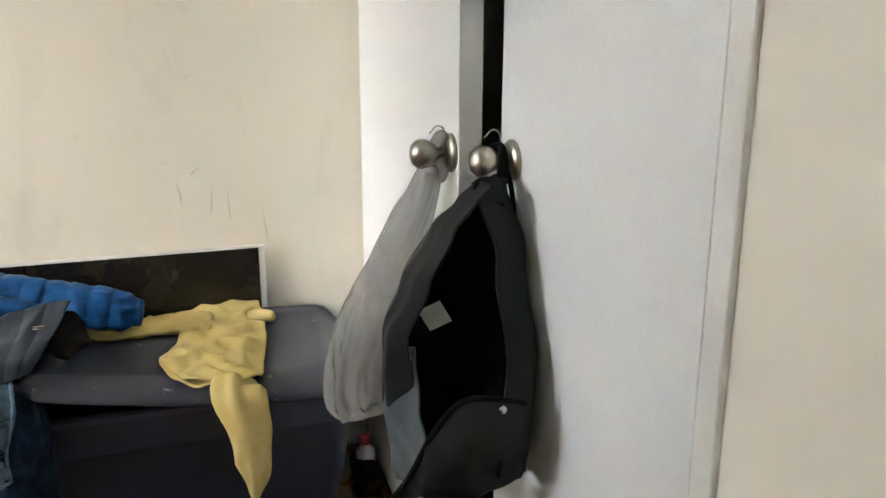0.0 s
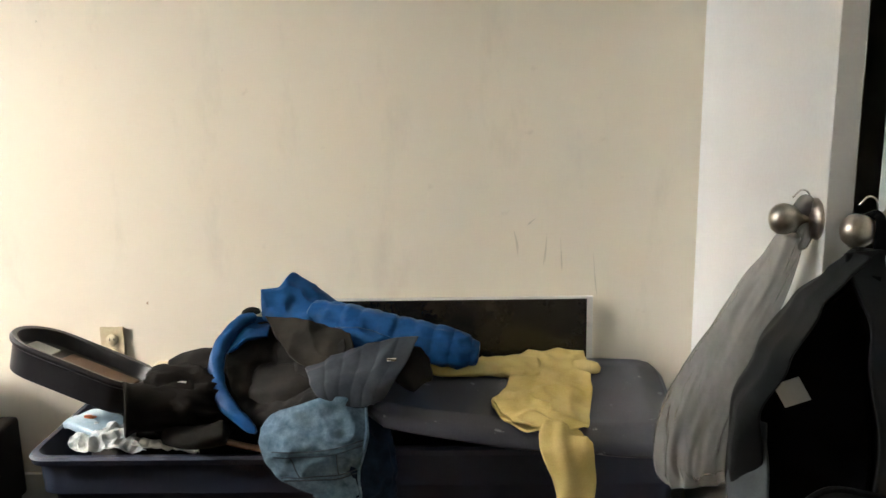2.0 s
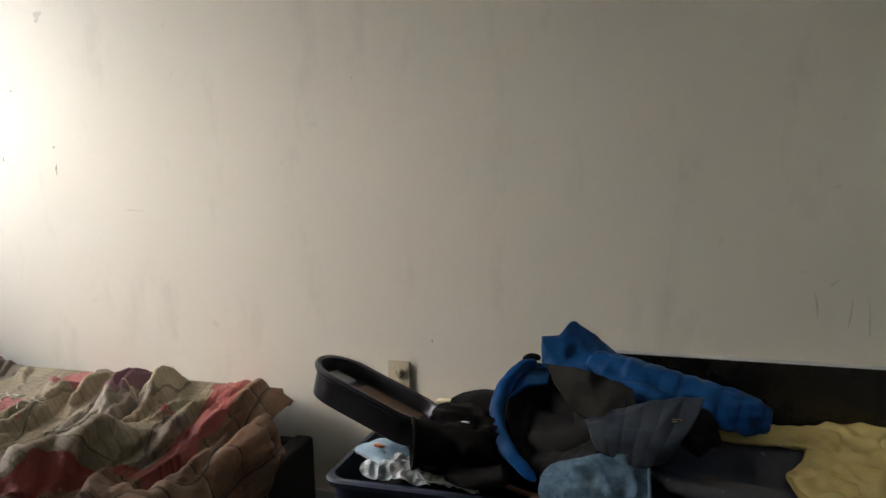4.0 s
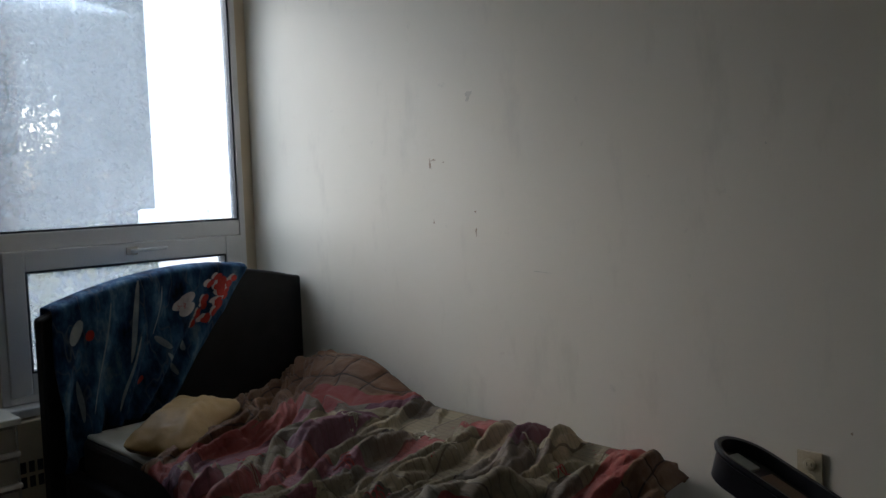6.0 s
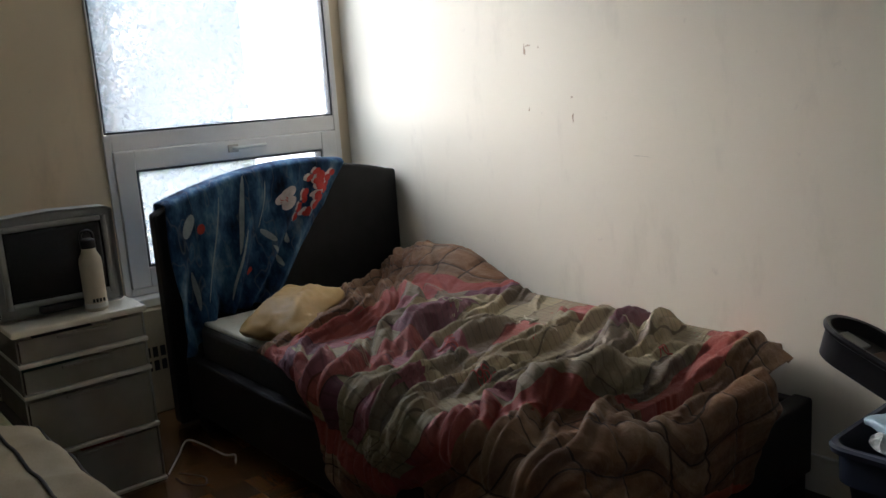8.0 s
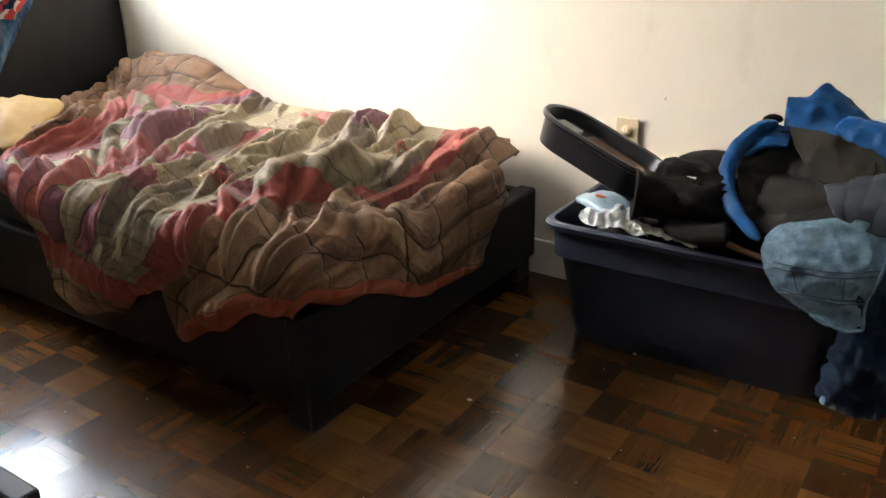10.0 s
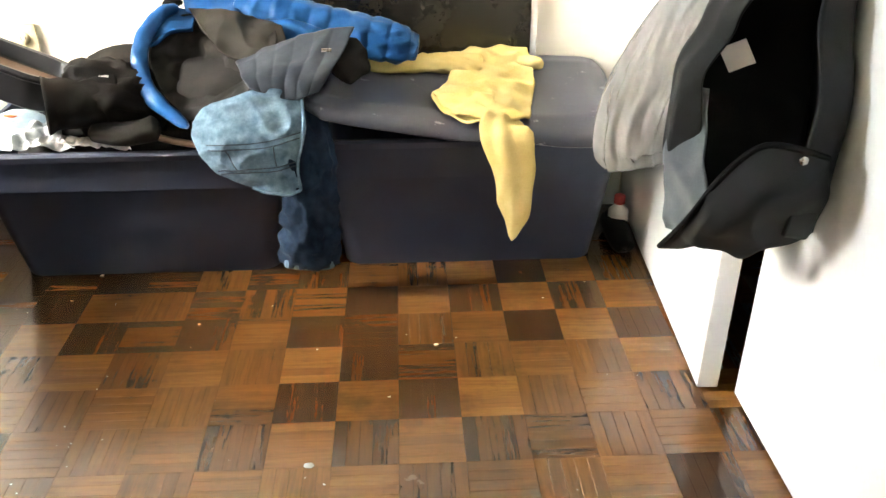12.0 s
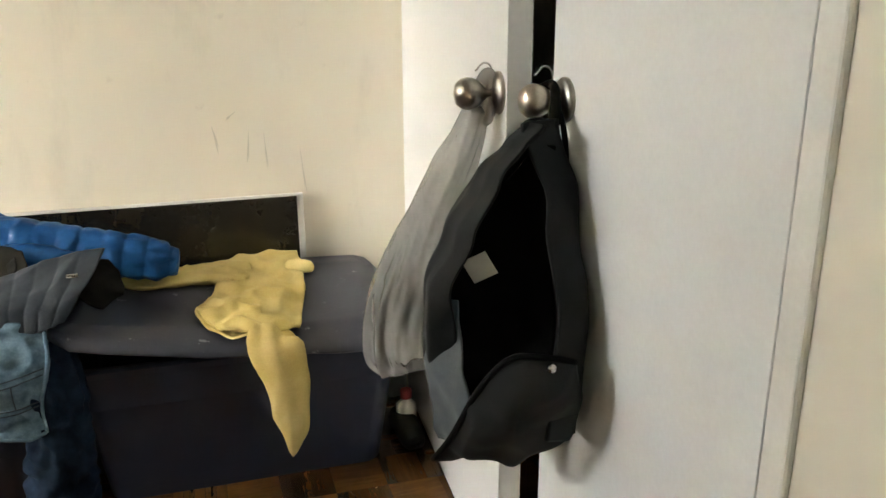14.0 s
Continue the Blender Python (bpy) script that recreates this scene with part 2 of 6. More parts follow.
def sheet(net, nu=50, nv=50, wrinkle=0.008, scale=9, seed=0.0, thick=0.004, ways=(1, 1, 1), quilt=0.0, across=0, along=0):
    """A cloth sheet over a small net of control points, wrinkled along its normal and given thickness."""
    cols = [spline(row, nv) for row in net]
    rows = [spline([c[j] for c in cols], nu) for j in range(nv)]

    def at(i, j):
        return Vector(rows[j][i])

    def pos(u, v):
        i, j = round(u * (nu - 1)), round(v * (nv - 1))
        du = at(min(i + 1, nu - 1), j) - at(max(i - 1, 0), j)
        dv = at(i, min(j + 1, nv - 1)) - at(i, max(j - 1, 0))
        nrm = du.cross(dv)
        nrm = nrm.normalized() if nrm.length > 1e-9 else Vector((0, -1, 0))
        p = at(i, j)
        q = Vector(a * b for a, b in zip(p, ways))
        puff = sum(quilt * (abs(math.sin(math.pi * k * a)) ** 0.5 - 0.7) for k, a in ((across, v), (along, u)) if k)
        return p + nrm * (puff + wrinkle * (0.8 * ridge(q, scale, seed) + 0.5 * fold(q, scale * 2.3, seed)))

    bm, g = grid_mesh(pos, nu, nv)
    bm.normal_update()
    under = [[bm.verts.new(v.co - v.normal * thick) for v in row] for row in g]
    for i in range(nu - 1):
        for j in range(nv - 1):
            bm.faces.new((under[i][j], under[i][j + 1], under[i + 1][j + 1], under[i + 1][j]))
    for i in range(nu - 1):
        for j in (0, nv - 1):
            bm.faces.new((g[i][j], g[i + 1][j], under[i + 1][j], under[i][j]))
    for j in range(nv - 1):
        for i in (0, nu - 1):
            bm.faces.new((g[i][j], g[i][j + 1], under[i][j + 1], under[i][j]))
    bmesh.ops.recalc_face_normals(bm, faces=bm.faces)
    return bm


# ---- the room ----
WX, CX, BACK, CEIL = -4.378, 0.02, -4.3, 2.5
tagged(part("wall_north", boxed(WX - 0.2, 0.9, 0, 0.15, 0, CEIL), M["wall"]), "cream painted wall with grey scuffs and dents", "wall", kind="structure")
tagged(part("wall_south", boxed(WX - 0.2, 0.9, BACK - 0.15, BACK, 0, CEIL), M["wall"]), "plain cream painted wall", "wall", kind="structure")
tagged(part("ceiling", boxed(WX - 0.2, 0.9, BACK - 0.15, 0.15, CEIL, CEIL + 0.12), M["ceiling"]), "flat white painted ceiling", "ceiling", kind="structure")
# window wall with its opening
WY0, WY1, WZ0, WZ1 = -1.215, -0.06, 0.50, 2.40
bm = bmesh.new()
for a in ((BACK, WY0, 0, CEIL), (WY1, 0.0, 0, CEIL), (WY0, WY1, 0, WZ0), (WY0, WY1, WZ1, CEIL)):
    box(bm, WX - 0.2, WX, *a)
tagged(part("wall_west", bm, M["tan_wall"]), "tan painted wall with a tall window opening", "wall", kind="structure")
# closet wall: opening from the corner to y = -1.56, wall beyond
bm = bmesh.new()
box(bm, CX + 0.006, CX + 0.12, BACK, -1.570, 0, CEIL)
box(bm, CX + 0.006, CX + 0.12, -1.570, 0, 2.08, CEIL)
tagged(part("wall_east", bm, M["wall"]), "cream painted wall beside the closet, smudged", "wall", kind="structure")
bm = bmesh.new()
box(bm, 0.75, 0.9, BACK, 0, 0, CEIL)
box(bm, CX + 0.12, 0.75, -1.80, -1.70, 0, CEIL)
tagged(part("closet_inside", bm, M["dark"]), "inside of the closet, its shade put into a near-black colour", "closet", kind="structure")
# floor: sub-floor and finger parquet
tagged(part("floor", boxed(WX - 0.2, 0.9, BACK - 0.15, 0.15, -0.1, -0.004), M["subfloor"]), "varnished brown finger-parquet floor, worn and glossy", "floor", kind="structure")

# closet doors
def closet_leaf(name, w, at, turn, label, knob_at):
    d = thing(name, at, label, "door", kind="structure")
    m = Matrix.Translation(at) @ pose(0, 0, 0, 0, 0, turn)
    leaf = bmesh.new()
    box(leaf, 0, 0.044, -w, 0, 0.012, 2.06, m)
    soft(part("leaf", leaf, M["white"], d), 0.002)
    k = m @ pose(0, knob_at, 1.010, 0, -90, 0)
    rose = part("rosette", lathe([(0.036, -0.002), (0.036, 0.004), (0.031, 0.010), (0.016, 0.013), (0.012, 0.016)], k, 36), M["nickel"], d, "brushed nickel rosette", True)
    part("knob", lathe([(0.010, 0.012), (0.0095, 0.024), (0.013, 0.029), (0.0215, 0.037), (0.0265, 0.048), (0.0275, 0.056), (0.0255, 0.066), (0.018, 0.075), (0.006, 0.079)], k, 36), M["nickel"], d, "round brushed nickel knob", True)
    return d


closet_leaf("door_1", 0.905, (-0.004, -0.004, 0), -3.05, "white flush closet door standing slightly ajar", -0.866)
closet_leaf("door_2", 0.597, (CX, -0.930, 0), 0, "white flush closet door, closed", -0.053)
jamb = boxed(CX - 0.004, CX + 0.02, -1.572, -1.532, 0, 2.12)
box(jamb, CX - 0.004, CX + 0.02, -1.532, 0, 2.07, 2.12)
soft(tagged(part("trim", jamb, M["trim"]), "white painted closet casing", "trim", kind="structure"), 0.004)

# window
win = thing("window_1", (WX, (WY0 + WY1) / 2, WZ0), "white-framed window, fixed pane over a hinged lower sash", "window", kind="structure")


def ring(x0, x1, y0, y1, z0, z1, t):
    bm = bmesh.new()
    box(bm, x0, x1, y0, y0 + t, z0, z1)
    box(bm, x0, x1, y1 - t, y1, z0, z1)
    box(bm, x0, x1, y0 + t, y1 - t, z0, z0 + t)
    box(bm, x0, x1, y0 + t, y1 - t, z1 - t, z1)
    return bm


frame_bm = bmesh.new()
for a in ((WY0, WY0 + 0.03, WZ0, 1.19), (WY0, WY0 + 0.007, 1.19, WZ1), (WY1 - 0.03, WY1, WZ0, WZ1), (WY0 + 0.03, WY1 - 0.03, WZ0, WZ0 + 0.03), (WY0 + 0.007, WY1 - 0.03, WZ1 - 0.03, WZ1)):
    box(frame_bm, WX - 0.09, WX + 0.012, *a)
soft(part("window_frame", frame_bm, M["frame"], win), 0.003)
soft(part("mullion", boxed(WX - 0.08, WX + 0.008, WY0 + 0.032, WY1 - 0.032, 1.125, 1.195), M["frame"], win), 0.004)
sash = soft(part("sash", ring(WX - 0.06, WX + 0.02, WY0 + 0.032, WY1 - 0.032, WZ0 + 0.032, 1.122, 0.085), M["frame"], win, "hinged lower sash"), 0.005)
part("gasket", ring(WX - 0.045, WX + 0.004, WY0 + 0.008, WY1 - 0.031, 1.196, WZ1 - 0.031, 0.009), M["gasket"], win)
part("gasket", ring(WX - 0.045, WX + 0.016, WY0 + 0.118, WY1 - 0.118, WZ0 + 0.118, 1.036, 0.008), M["gasket"], win)
gm, gn, gl, gb = material("rain_streaked_glass", 0.05)
gn.remove(gb)
tr, df, mx = gn.new("ShaderNodeBsdfTransparent"), gn.new("ShaderNodeBsdfTranslucent"), gn.new("ShaderNodeMixShader")
gs = gn.new("ShaderNodeBsdfGlossy")
gs.inputs["Roughness"].default_value = 0.03
df.inputs[0].default_value = (0.86, 0.94, 1.0, 1)
st = noise_tex(gn, gl, coords(gn), 5.0, 5, 0.65, (1, 9, 0.4))
sr = ramp(gn, [(0.30, (0.10, 0.10, 0.10)), (0.60, (0.13, 0.13, 0.13)), (0.70, (0.24, 0.24, 0.24))])
gl.new(st, sr.inputs[0])
gl.new(sr.outputs[0], mx.inputs[0])
gl.new(tr.outputs[0], mx.inputs[1])
gl.new(df.outputs[0], mx.inputs[2])
m2 = gn.new("ShaderNodeMixShader")
fr = gn.new("ShaderNodeFresnel")
gl.new(fr.outputs[0], m2.inputs[0])
gl.new(mx.outputs[0], m2.inputs[1])
gl.new(gs.outputs[0], m2.inputs[2])
gl.new(m2.outputs[0], gn["Material Output"].inputs[0])
for z0, z1, iy in ((1.204, WZ1 - 0.04, 0.016), (WZ0 + 0.125, 1.03, 0.125)):
    pane = part("pane", boxed(WX - 0.026, WX - 0.022, WY0 + iy, WY1 - max(iy, 0.04), z0, z1), gm, win, "rain-streaked glass pane")
    pane.visible_shadow = False
hx = WX + 0.02
hb = boxed(hx, hx + 0.012, -0.675, -0.625, 1.070, 1.105)
soft(part("handle_base", hb, M["nickel"], win, "brushed metal handle base"), 0.003)
part("handle", wire([(hx + 0.012, -0.65, 1.088), (hx + 0.035, -0.645, 1.088), (hx + 0.04, -0.60, 1.090), (hx + 0.04, -0.50, 1.092)], 0.008), M["trim"], win, "white lever handle", True)
soft(part("window_sill", boxed(WX - 0.01, WX + 0.10, WY0 - 0.06, WY1 + 0.03, 0.462, 0.498), M["trim"], win), 0.006)

# headboard and bed
bed = thing("bed", (-3.0, -0.58, 0), "black faux-leather single bed with tall headboard, unmade", "bed")
BX0, BX1, BY0, BY1 = -3.93, -1.950, -1.135, -0.025
bm = bmesh.new()
NH = 24
prof = [(BY0 - 0.05 + (BY1 - BY0 + 0.06) * i / NH) for i in range(NH + 1)]
front, back = [], []
for i, y in enumerate(prof):
    u = i / NH
    z = 0.885 + 0.05 * u + 0.10 * math.sin(math.pi * min(1, u * 1.02)) ** 0.85
    front.append((bm.verts.new((-3.985, y, 0.02)), bm.verts.new((-3.985, y, z))))
    back.append((bm.verts.new((-4.055, y, 0.02)), bm.verts.new((-4.055, y, z))))
for i in range(NH):
    bm.faces.new((front[i][0], front[i + 1][0], front[i + 1][1], front[i][1]))
    bm.faces.new((back[i][1], back[i + 1][1], back[i + 1][0], back[i][0]))
    bm.faces.new((front[i][1], front[i + 1][1], back[i + 1][1], back[i][1]))
    bm.faces.new((front[i][0], back[i][0], back[i + 1][0], front[i + 1][0]))
for i in (0, NH):
    bm.faces.new((front[i][0], front[i][1], back[i][1], back[i][0]))
bmesh.ops.recalc_face_normals(bm, faces=bm.faces)
soft(part("headboard", bm, M["leather"], bed), 0.012, 3)
soft(part("side_rail", boxed(-3.985, BX1, BY0, BY0 + 0.05, 0.07, 0.304), M["leather"], bed), 0.010, 3)
soft(part("side_rail", boxed(-3.985, BX1, BY1 - 0.05, BY1, 0.07, 0.304), M["leather"], bed), 0.010, 3)
soft(part("footboard", boxed(BX1 - 0.06, BX1 + 0.002, BY0 - 0.004, BY1 + 0.004, 0.07, 0.312), M["leather"], bed), 0.012, 3)
for x, y in ((BX1 - 0.09, BY0 + 0.01), (BX1 - 0.09, BY1 - 0.10), (-3.95, BY0 + 0.01), (-3.95, BY1 - 0.10)):
    soft(part("leg", boxed(x, x + 0.08, y, y + 0.09, 0.0, 0.075), M["leather"], bed), 0.006)
M["ticking"] = surface("mattress_ticking", (0.55, 0.55, 0.50), (0.70, 0.69, 0.62), 7, 0.8, bump=0.2)
M["mattress_side"] = surface("dark_quilted_mattress_side", (0.03, 0.026, 0.024), (0.06, 0.055, 0.05), 60, 0.8, grain=160, bump=0.4)
mat_bm = boxed(-3.96, BX1 - 0.10, BY0 + 0.06, BY1 - 0.06, 0.20, 0.425)
mattress = thing("mattress", (-3.0, -0.58, 0.2), "white-topped mattress with dark patterned sides on the bed", "mattress")
soft(part("mattress_core", mat_bm, M["mattress_side"], mattress), 0.03, 4)
soft(part("mattress_top", boxed(-3.945, BX1 - 0.115, BY0 + 0.075, BY1 - 0.075, 0.415, 0.437), M["ticking"], mattress), 0.010, 3)

# totes
def tote_shell(x0, x1, y0, y1, h, rim=False):
    """An open tapered bin with a stepped collar, or the rolled rim that tops it."""
    bm = bmesh.new()
    prof = [(1.0, 0.0), (0.36, h * 0.66), (0.33, h * 0.70), (0.04, h * 0.725), (0.0, h * 0.93), (-0.24, h * 0.945), (-0.30, h * 0.985), (-0.22, h), (0.0, h * 0.995), (0.10, h * 0.95), (0.45, h * 0.6), (1.08, 0.012)]
    rings = []
    for ins, z in prof:
        a0, a1, b0, b1 = x0 + ins * 0.045, x1 - ins * 0.045, y0 + ins * 0.078, y1 - ins * 0.03
        r = 0.05
        pts = []
        for cx, cy, st in ((a1 - r, b1 - r, 0), (a0 + r, b1 - r, 90), (a0 + r, b0 + r, 180), (a1 - r, b0 + r, 270)):
            for k in range(7):
                t = radians(st + 15 * k)
                pts.append((cx + r * math.cos(t), cy + r * math.sin(t), z))
        rings.append([bm.verts.new(p) for p in pts])
    n = len(rings[0])
    for k, (a, b) in enumerate(zip(rings, rings[1:])):
        if rim == (4 <= k < 8):
            for i in range(n):
                j = (i + 1) % n
                bm.faces.new((a[i], a[j], b[j], b[i]))
    if not rim:
        bm.faces.new(rings[0][::-1])
        bm.faces.new(rings[-1])
    bmesh.ops.delete(bm, geom=[v for v in bm.verts if not v.link_faces], context="VERTS")
    return bm


tote_a = thing("storage_tote", (-1.32, -0.22, 0), "open navy plastic storage tote heaped with clothes", "storage bin", "storage totes")
part("bin", tote_shell(-1.700, -0.948, -0.428, -0.02, 0.380), M["tote"], tote_a, "", 40)
part("rim", tote_shell(-1.700, -0.948, -0.428, -0.02, 0.380, True), M["tote"], tote_a, "rolled plastic rim", 40)
tote_b = thing("storage_tote", (-0.49, -0.22, 0), "lidded navy plastic storage tote with a worn grey lid", "storage bin", "storage totes")
part("bin", tote_shell(-0.866, -0.112, -0.412, -0.02, 0.392), M["tote"], tote_b, "", 40)
part("rim", tote_shell(-0.866, -0.112, -0.412, -0.02, 0.392, True), M["tote"], tote_b, "rolled plastic rim", 40)


def lid_z(x, y):
    u, v = (x + 0.900) / 0.80, (y + 0.468) / 0.455
    z = 0.402 + 0.074 * v + 0.010 * fold((x, y, 0), 5)
    return z + 0.075 * (1 - u) ** 2 * max(0, 1 - v) ** 1.5 + 0.02 * (1 - u) ** 3


lid, lg = grid_mesh(lambda u, v: (0, 0, 0), 41, 21)
for i, row in enumerate(lg):
    for j, vert in enumerate(row):
        u, v = i / 40, j / 20
        rim = min(i, 40 - i, j, 20 - j)
        corner = 0.03 * max(0, 1 - min(i, 40 - i) / 3) * max(0, 1 - min(j, 20 - j) / 3)
        x, y = -0.900 + 0.80 * u, -0.468 + 0.455 * v
        x += corner * (1 if u < 0.5 else -1) - 0.03 * u * (1 - v)
        y += corner * (1 if v < 0.5 else -1)
        vert.co = (x, y, lid_z(x, y) + (0.012 if rim >= 3 else 0.0) - (0.022 if rim == 0 else 0))
bmesh.ops.recalc_face_normals(lid, faces=lid.faces)
bmesh.ops.solidify(lid, geom=lid.faces[:], thickness=0.005)
part("lid", lid, M["tote_lid"], tote_b, "warped dark grey plastic lid", True)
# ---- comforter ----
def comforter_cloth():
    m, n, l, b = material("patchwork_comforter", 0.58, 0, 0.30)
    uv = coords(n, "UV")
    sep = n.new("ShaderNodeSeparateXYZ")
    l.new(uv, sep.inputs[0])

    def mth(op, a, b2=None, c=None):
        k = n.new("ShaderNodeMath")
        k.operation = op
        for sock, v in zip(k.inputs, (a, b2, c)):
            if v is None:
                continue
            if isinstance(v, (int, float)):
                sock.default_value = v
            else:
                l.new(v, sock)
        return k.outputs[0]

    X, Y = sep.outputs[0], sep.outputs[1]
    wob = mth("MULTIPLY", mth("SUBTRACT", noise_tex(n, l, uv, 5.0, 3), 0.5), 0.030)
    X, Y = mth("ADD", X, wob), mth("SUBTRACT", Y, wob)
    # distance outside the middle field, whose cloth runs over 1.1 by 1.1
    d = mth("MAXIMUM", mth("SUBTRACT", mth("ABSOLUTE", mth("SUBTRACT", X, 0.55)), 0.55), mth("SUBTRACT", mth("ABSOLUTE", mth("SUBTRACT", Y, 0.55)), 0.55))
    # patches of the field
    comb = n.new("ShaderNodeCombineXYZ")
    l.new(mth("FLOOR", mth("MULTIPLY", X, 10.5)), comb.inputs[0])
    l.new(mth("FLOOR", mth("MULTIPLY", mth("ADD", Y, mth("MULTIPLY", mth("FLOOR", mth("MULTIPLY", X, 10.5)), 0.37)), 4.6)), comb.inputs[1])
    wn2 = n.new("ShaderNodeTexWhiteNoise")
    l.new(comb.outputs[0], wn2.inputs["Vector"])
    pr = ramp(n, [(0.0, (0.250, 0.207, 0.128)), (0.20, (0.165, 0.128, 0.090)), (0.34, (0.226, 0.079, 0.095)), (0.46, (0.323, 0.268, 0.168)), (0.60, (0.152, 0.059, 0.083)), (0.72, (0.226, 0.183, 0.120)), (0.88, (0.275, 0.073, 0.063))])
    pr.color_ramp.interpolation = "CONSTANT"
    l.new(wn2.outputs["Value"], pr.inputs[0])
    tuck = mth("LESS_THAN", mth("FRACT", mth("MULTIPLY", Y, 41.0)), 0.16)
    join = mth("LESS_THAN", mth("FRACT", mth("MULTIPLY", X, 10.5)), 0.05)
    patch = mixed(n, l, mth("MULTIPLY", mth("MAXIMUM", mth("MULTIPLY", tuck, 0.45), join), 0.6), pr.outputs[0], (0.045, 0.028, 0.022))
    # embroidered flowers in a few spots
    blot = noise_tex(n, l, uv, 5.5, 2)
    vor = n.new("ShaderNodeTexVoronoi")
    vor.inputs["Scale"].default_value = 85
    l.new(uv, vor.inputs["Vector"])
    thread = mth("MULTIPLY", mth("LESS_THAN", vor.outputs["Distance"], 0.24), mth("GREATER_THAN", blot, 0.645))
    vr = ramp(n, [(0.0, (0.36, 0.32, 0.225)), (0.62, (0.33, 0.045, 0.040))])
    vr.color_ramp.interpolation = "CONSTANT"
    l.new(vor.outputs["Color"], vr.inputs[0])
    field = mixed(n, l, thread, patch, vr.outputs[0])
    # border: brown plaid with thin dark lines
    bn = noise_tex(n, l, uv, 2.6, 3)
    br = ramp(n, [(0.36, (0.139, 0.064, 0.031)), (0.52, (0.210, 0.115, 0.061)), (0.66, (0.297, 0.210, 0.134))])
    l.new(bn, br.inputs[0])
    lx = mth("LESS_THAN", mth("FRACT", mth("MULTIPLY", X, 9.0)), 0.045)
    ly = mth("LESS_THAN", mth("FRACT", mth("MULTIPLY", Y, 9.0)), 0.045)
    stripe = mth("LESS_THAN", mth("FRACT", mth("ADD", mth("MULTIPLY", d, 9.0), 0.2)), 0.40)
    border = mixed(n, l, mth("MULTIPLY", stripe, 0.35), br.outputs[0], (0.072, 0.034, 0.020))
    border = mixed(n, l, mth("MULTIPLY", mth("MAXIMUM", lx, ly), 0.75), border, (0.016, 0.011, 0.009))
    red = mixed(n, l, bn, (0.215, 0.041, 0.034), (0.349, 0.094, 0.074))
    col = mixed(n, l, mth("GREATER_THAN", d, 0.0), field, red)
    col = mixed(n, l, mth("GREATER_THAN", d, 0.075), col, border)
    weave = noise_tex(n, l, uv, 380, 2)
    col = mixed(n, l, 0.25, col, weave, "OVERLAY")
    l.new(col, b.inputs["Base Color"])
    pucker = noise_tex(n, l, uv, 42, 3, 0.6)
    crease = noise_tex(n, l, uv, 9, 4, 0.6, (3.0, 1.0, 1.0))
    bumped(n, l, b, mth("ADD", mth("ADD", pucker, mth("MULTIPLY", weave, 0.2)), mth("MULTIPLY", crease, 1.6)), 0.65, 0.010)
    return m


def lerp_table(x, rows):
    for (a, va), (b, vb) in zip(rows, rows[1:]):
        if x <= b:
            t = min(1, max(0, (x - a) / (b - a)))
            t = t * t * (3 - 2 * t)
            return va + (vb - va) * t
    return rows[-1][1]


XE, YE, RB = -2.00, -1.10, 0.06


def bump2(x, y, cx, cy, wx, wy, slant=0.0):
    return math.exp(-((x - cx - slant * (y - cy)) / wx) ** 2 - ((y - cy) / wy) ** 2)


def comforter_base(xf, yf):
    """Folds the flat cloth point (xf, yf) over the bed's edges."""
    ox, oy = max(0.0, xf - XE), max(0.0, YE - yf)
    o = math.hypot(ox, oy)
    x, y = min(xf, XE), max(yf, YE)
    z = 0.455
    z += 0.165 * bump2(xf, yf, -3.52, -0.09, 0.30, 0.17) + 0.05 * bump2(xf, yf, -3.80, -0.15, 0.14, 0.20)
    z += 0.05 * bump2(xf, yf, -3.25, -0.55, 0.25, 0.25)
    z += 0.045 * bump2(xf, yf, -3.38, -0.85, 0.10, 0.22, 0.2)
    # the tall fold by the foot and the hollow behind it
    z += 0.110 * bump2(xf, yf, -2.22, -0.76, 0.050, 0.22, 0.30)
    z -= 0.030 * bump2(xf, yf, -2.06, -0.66, 0.09, 0.14)
    z += 0.02 * bump2(xf, yf, -2.12, -0.16, 0.10, 0.14) - 0.03 * bump2(xf, yf, -1.95, -0.10, 0.08, 0.20)
    z -= 0.02 * bump2(xf, yf, -2.95, -0.20, 0.16, 0.20)
    if o > 0:
        a = min(o / RB, math.pi / 2)
        out, down = RB * math.sin(a), RB * (1 - math.cos(a))
        rest = max(0.0, o - RB * math.pi / 2)
        x += (out + rest * 0.06) * ox / o
        y -= (out + rest * 0.05) * oy / o
        z -= down + rest * 0.985
    return Vector((x, y, z))


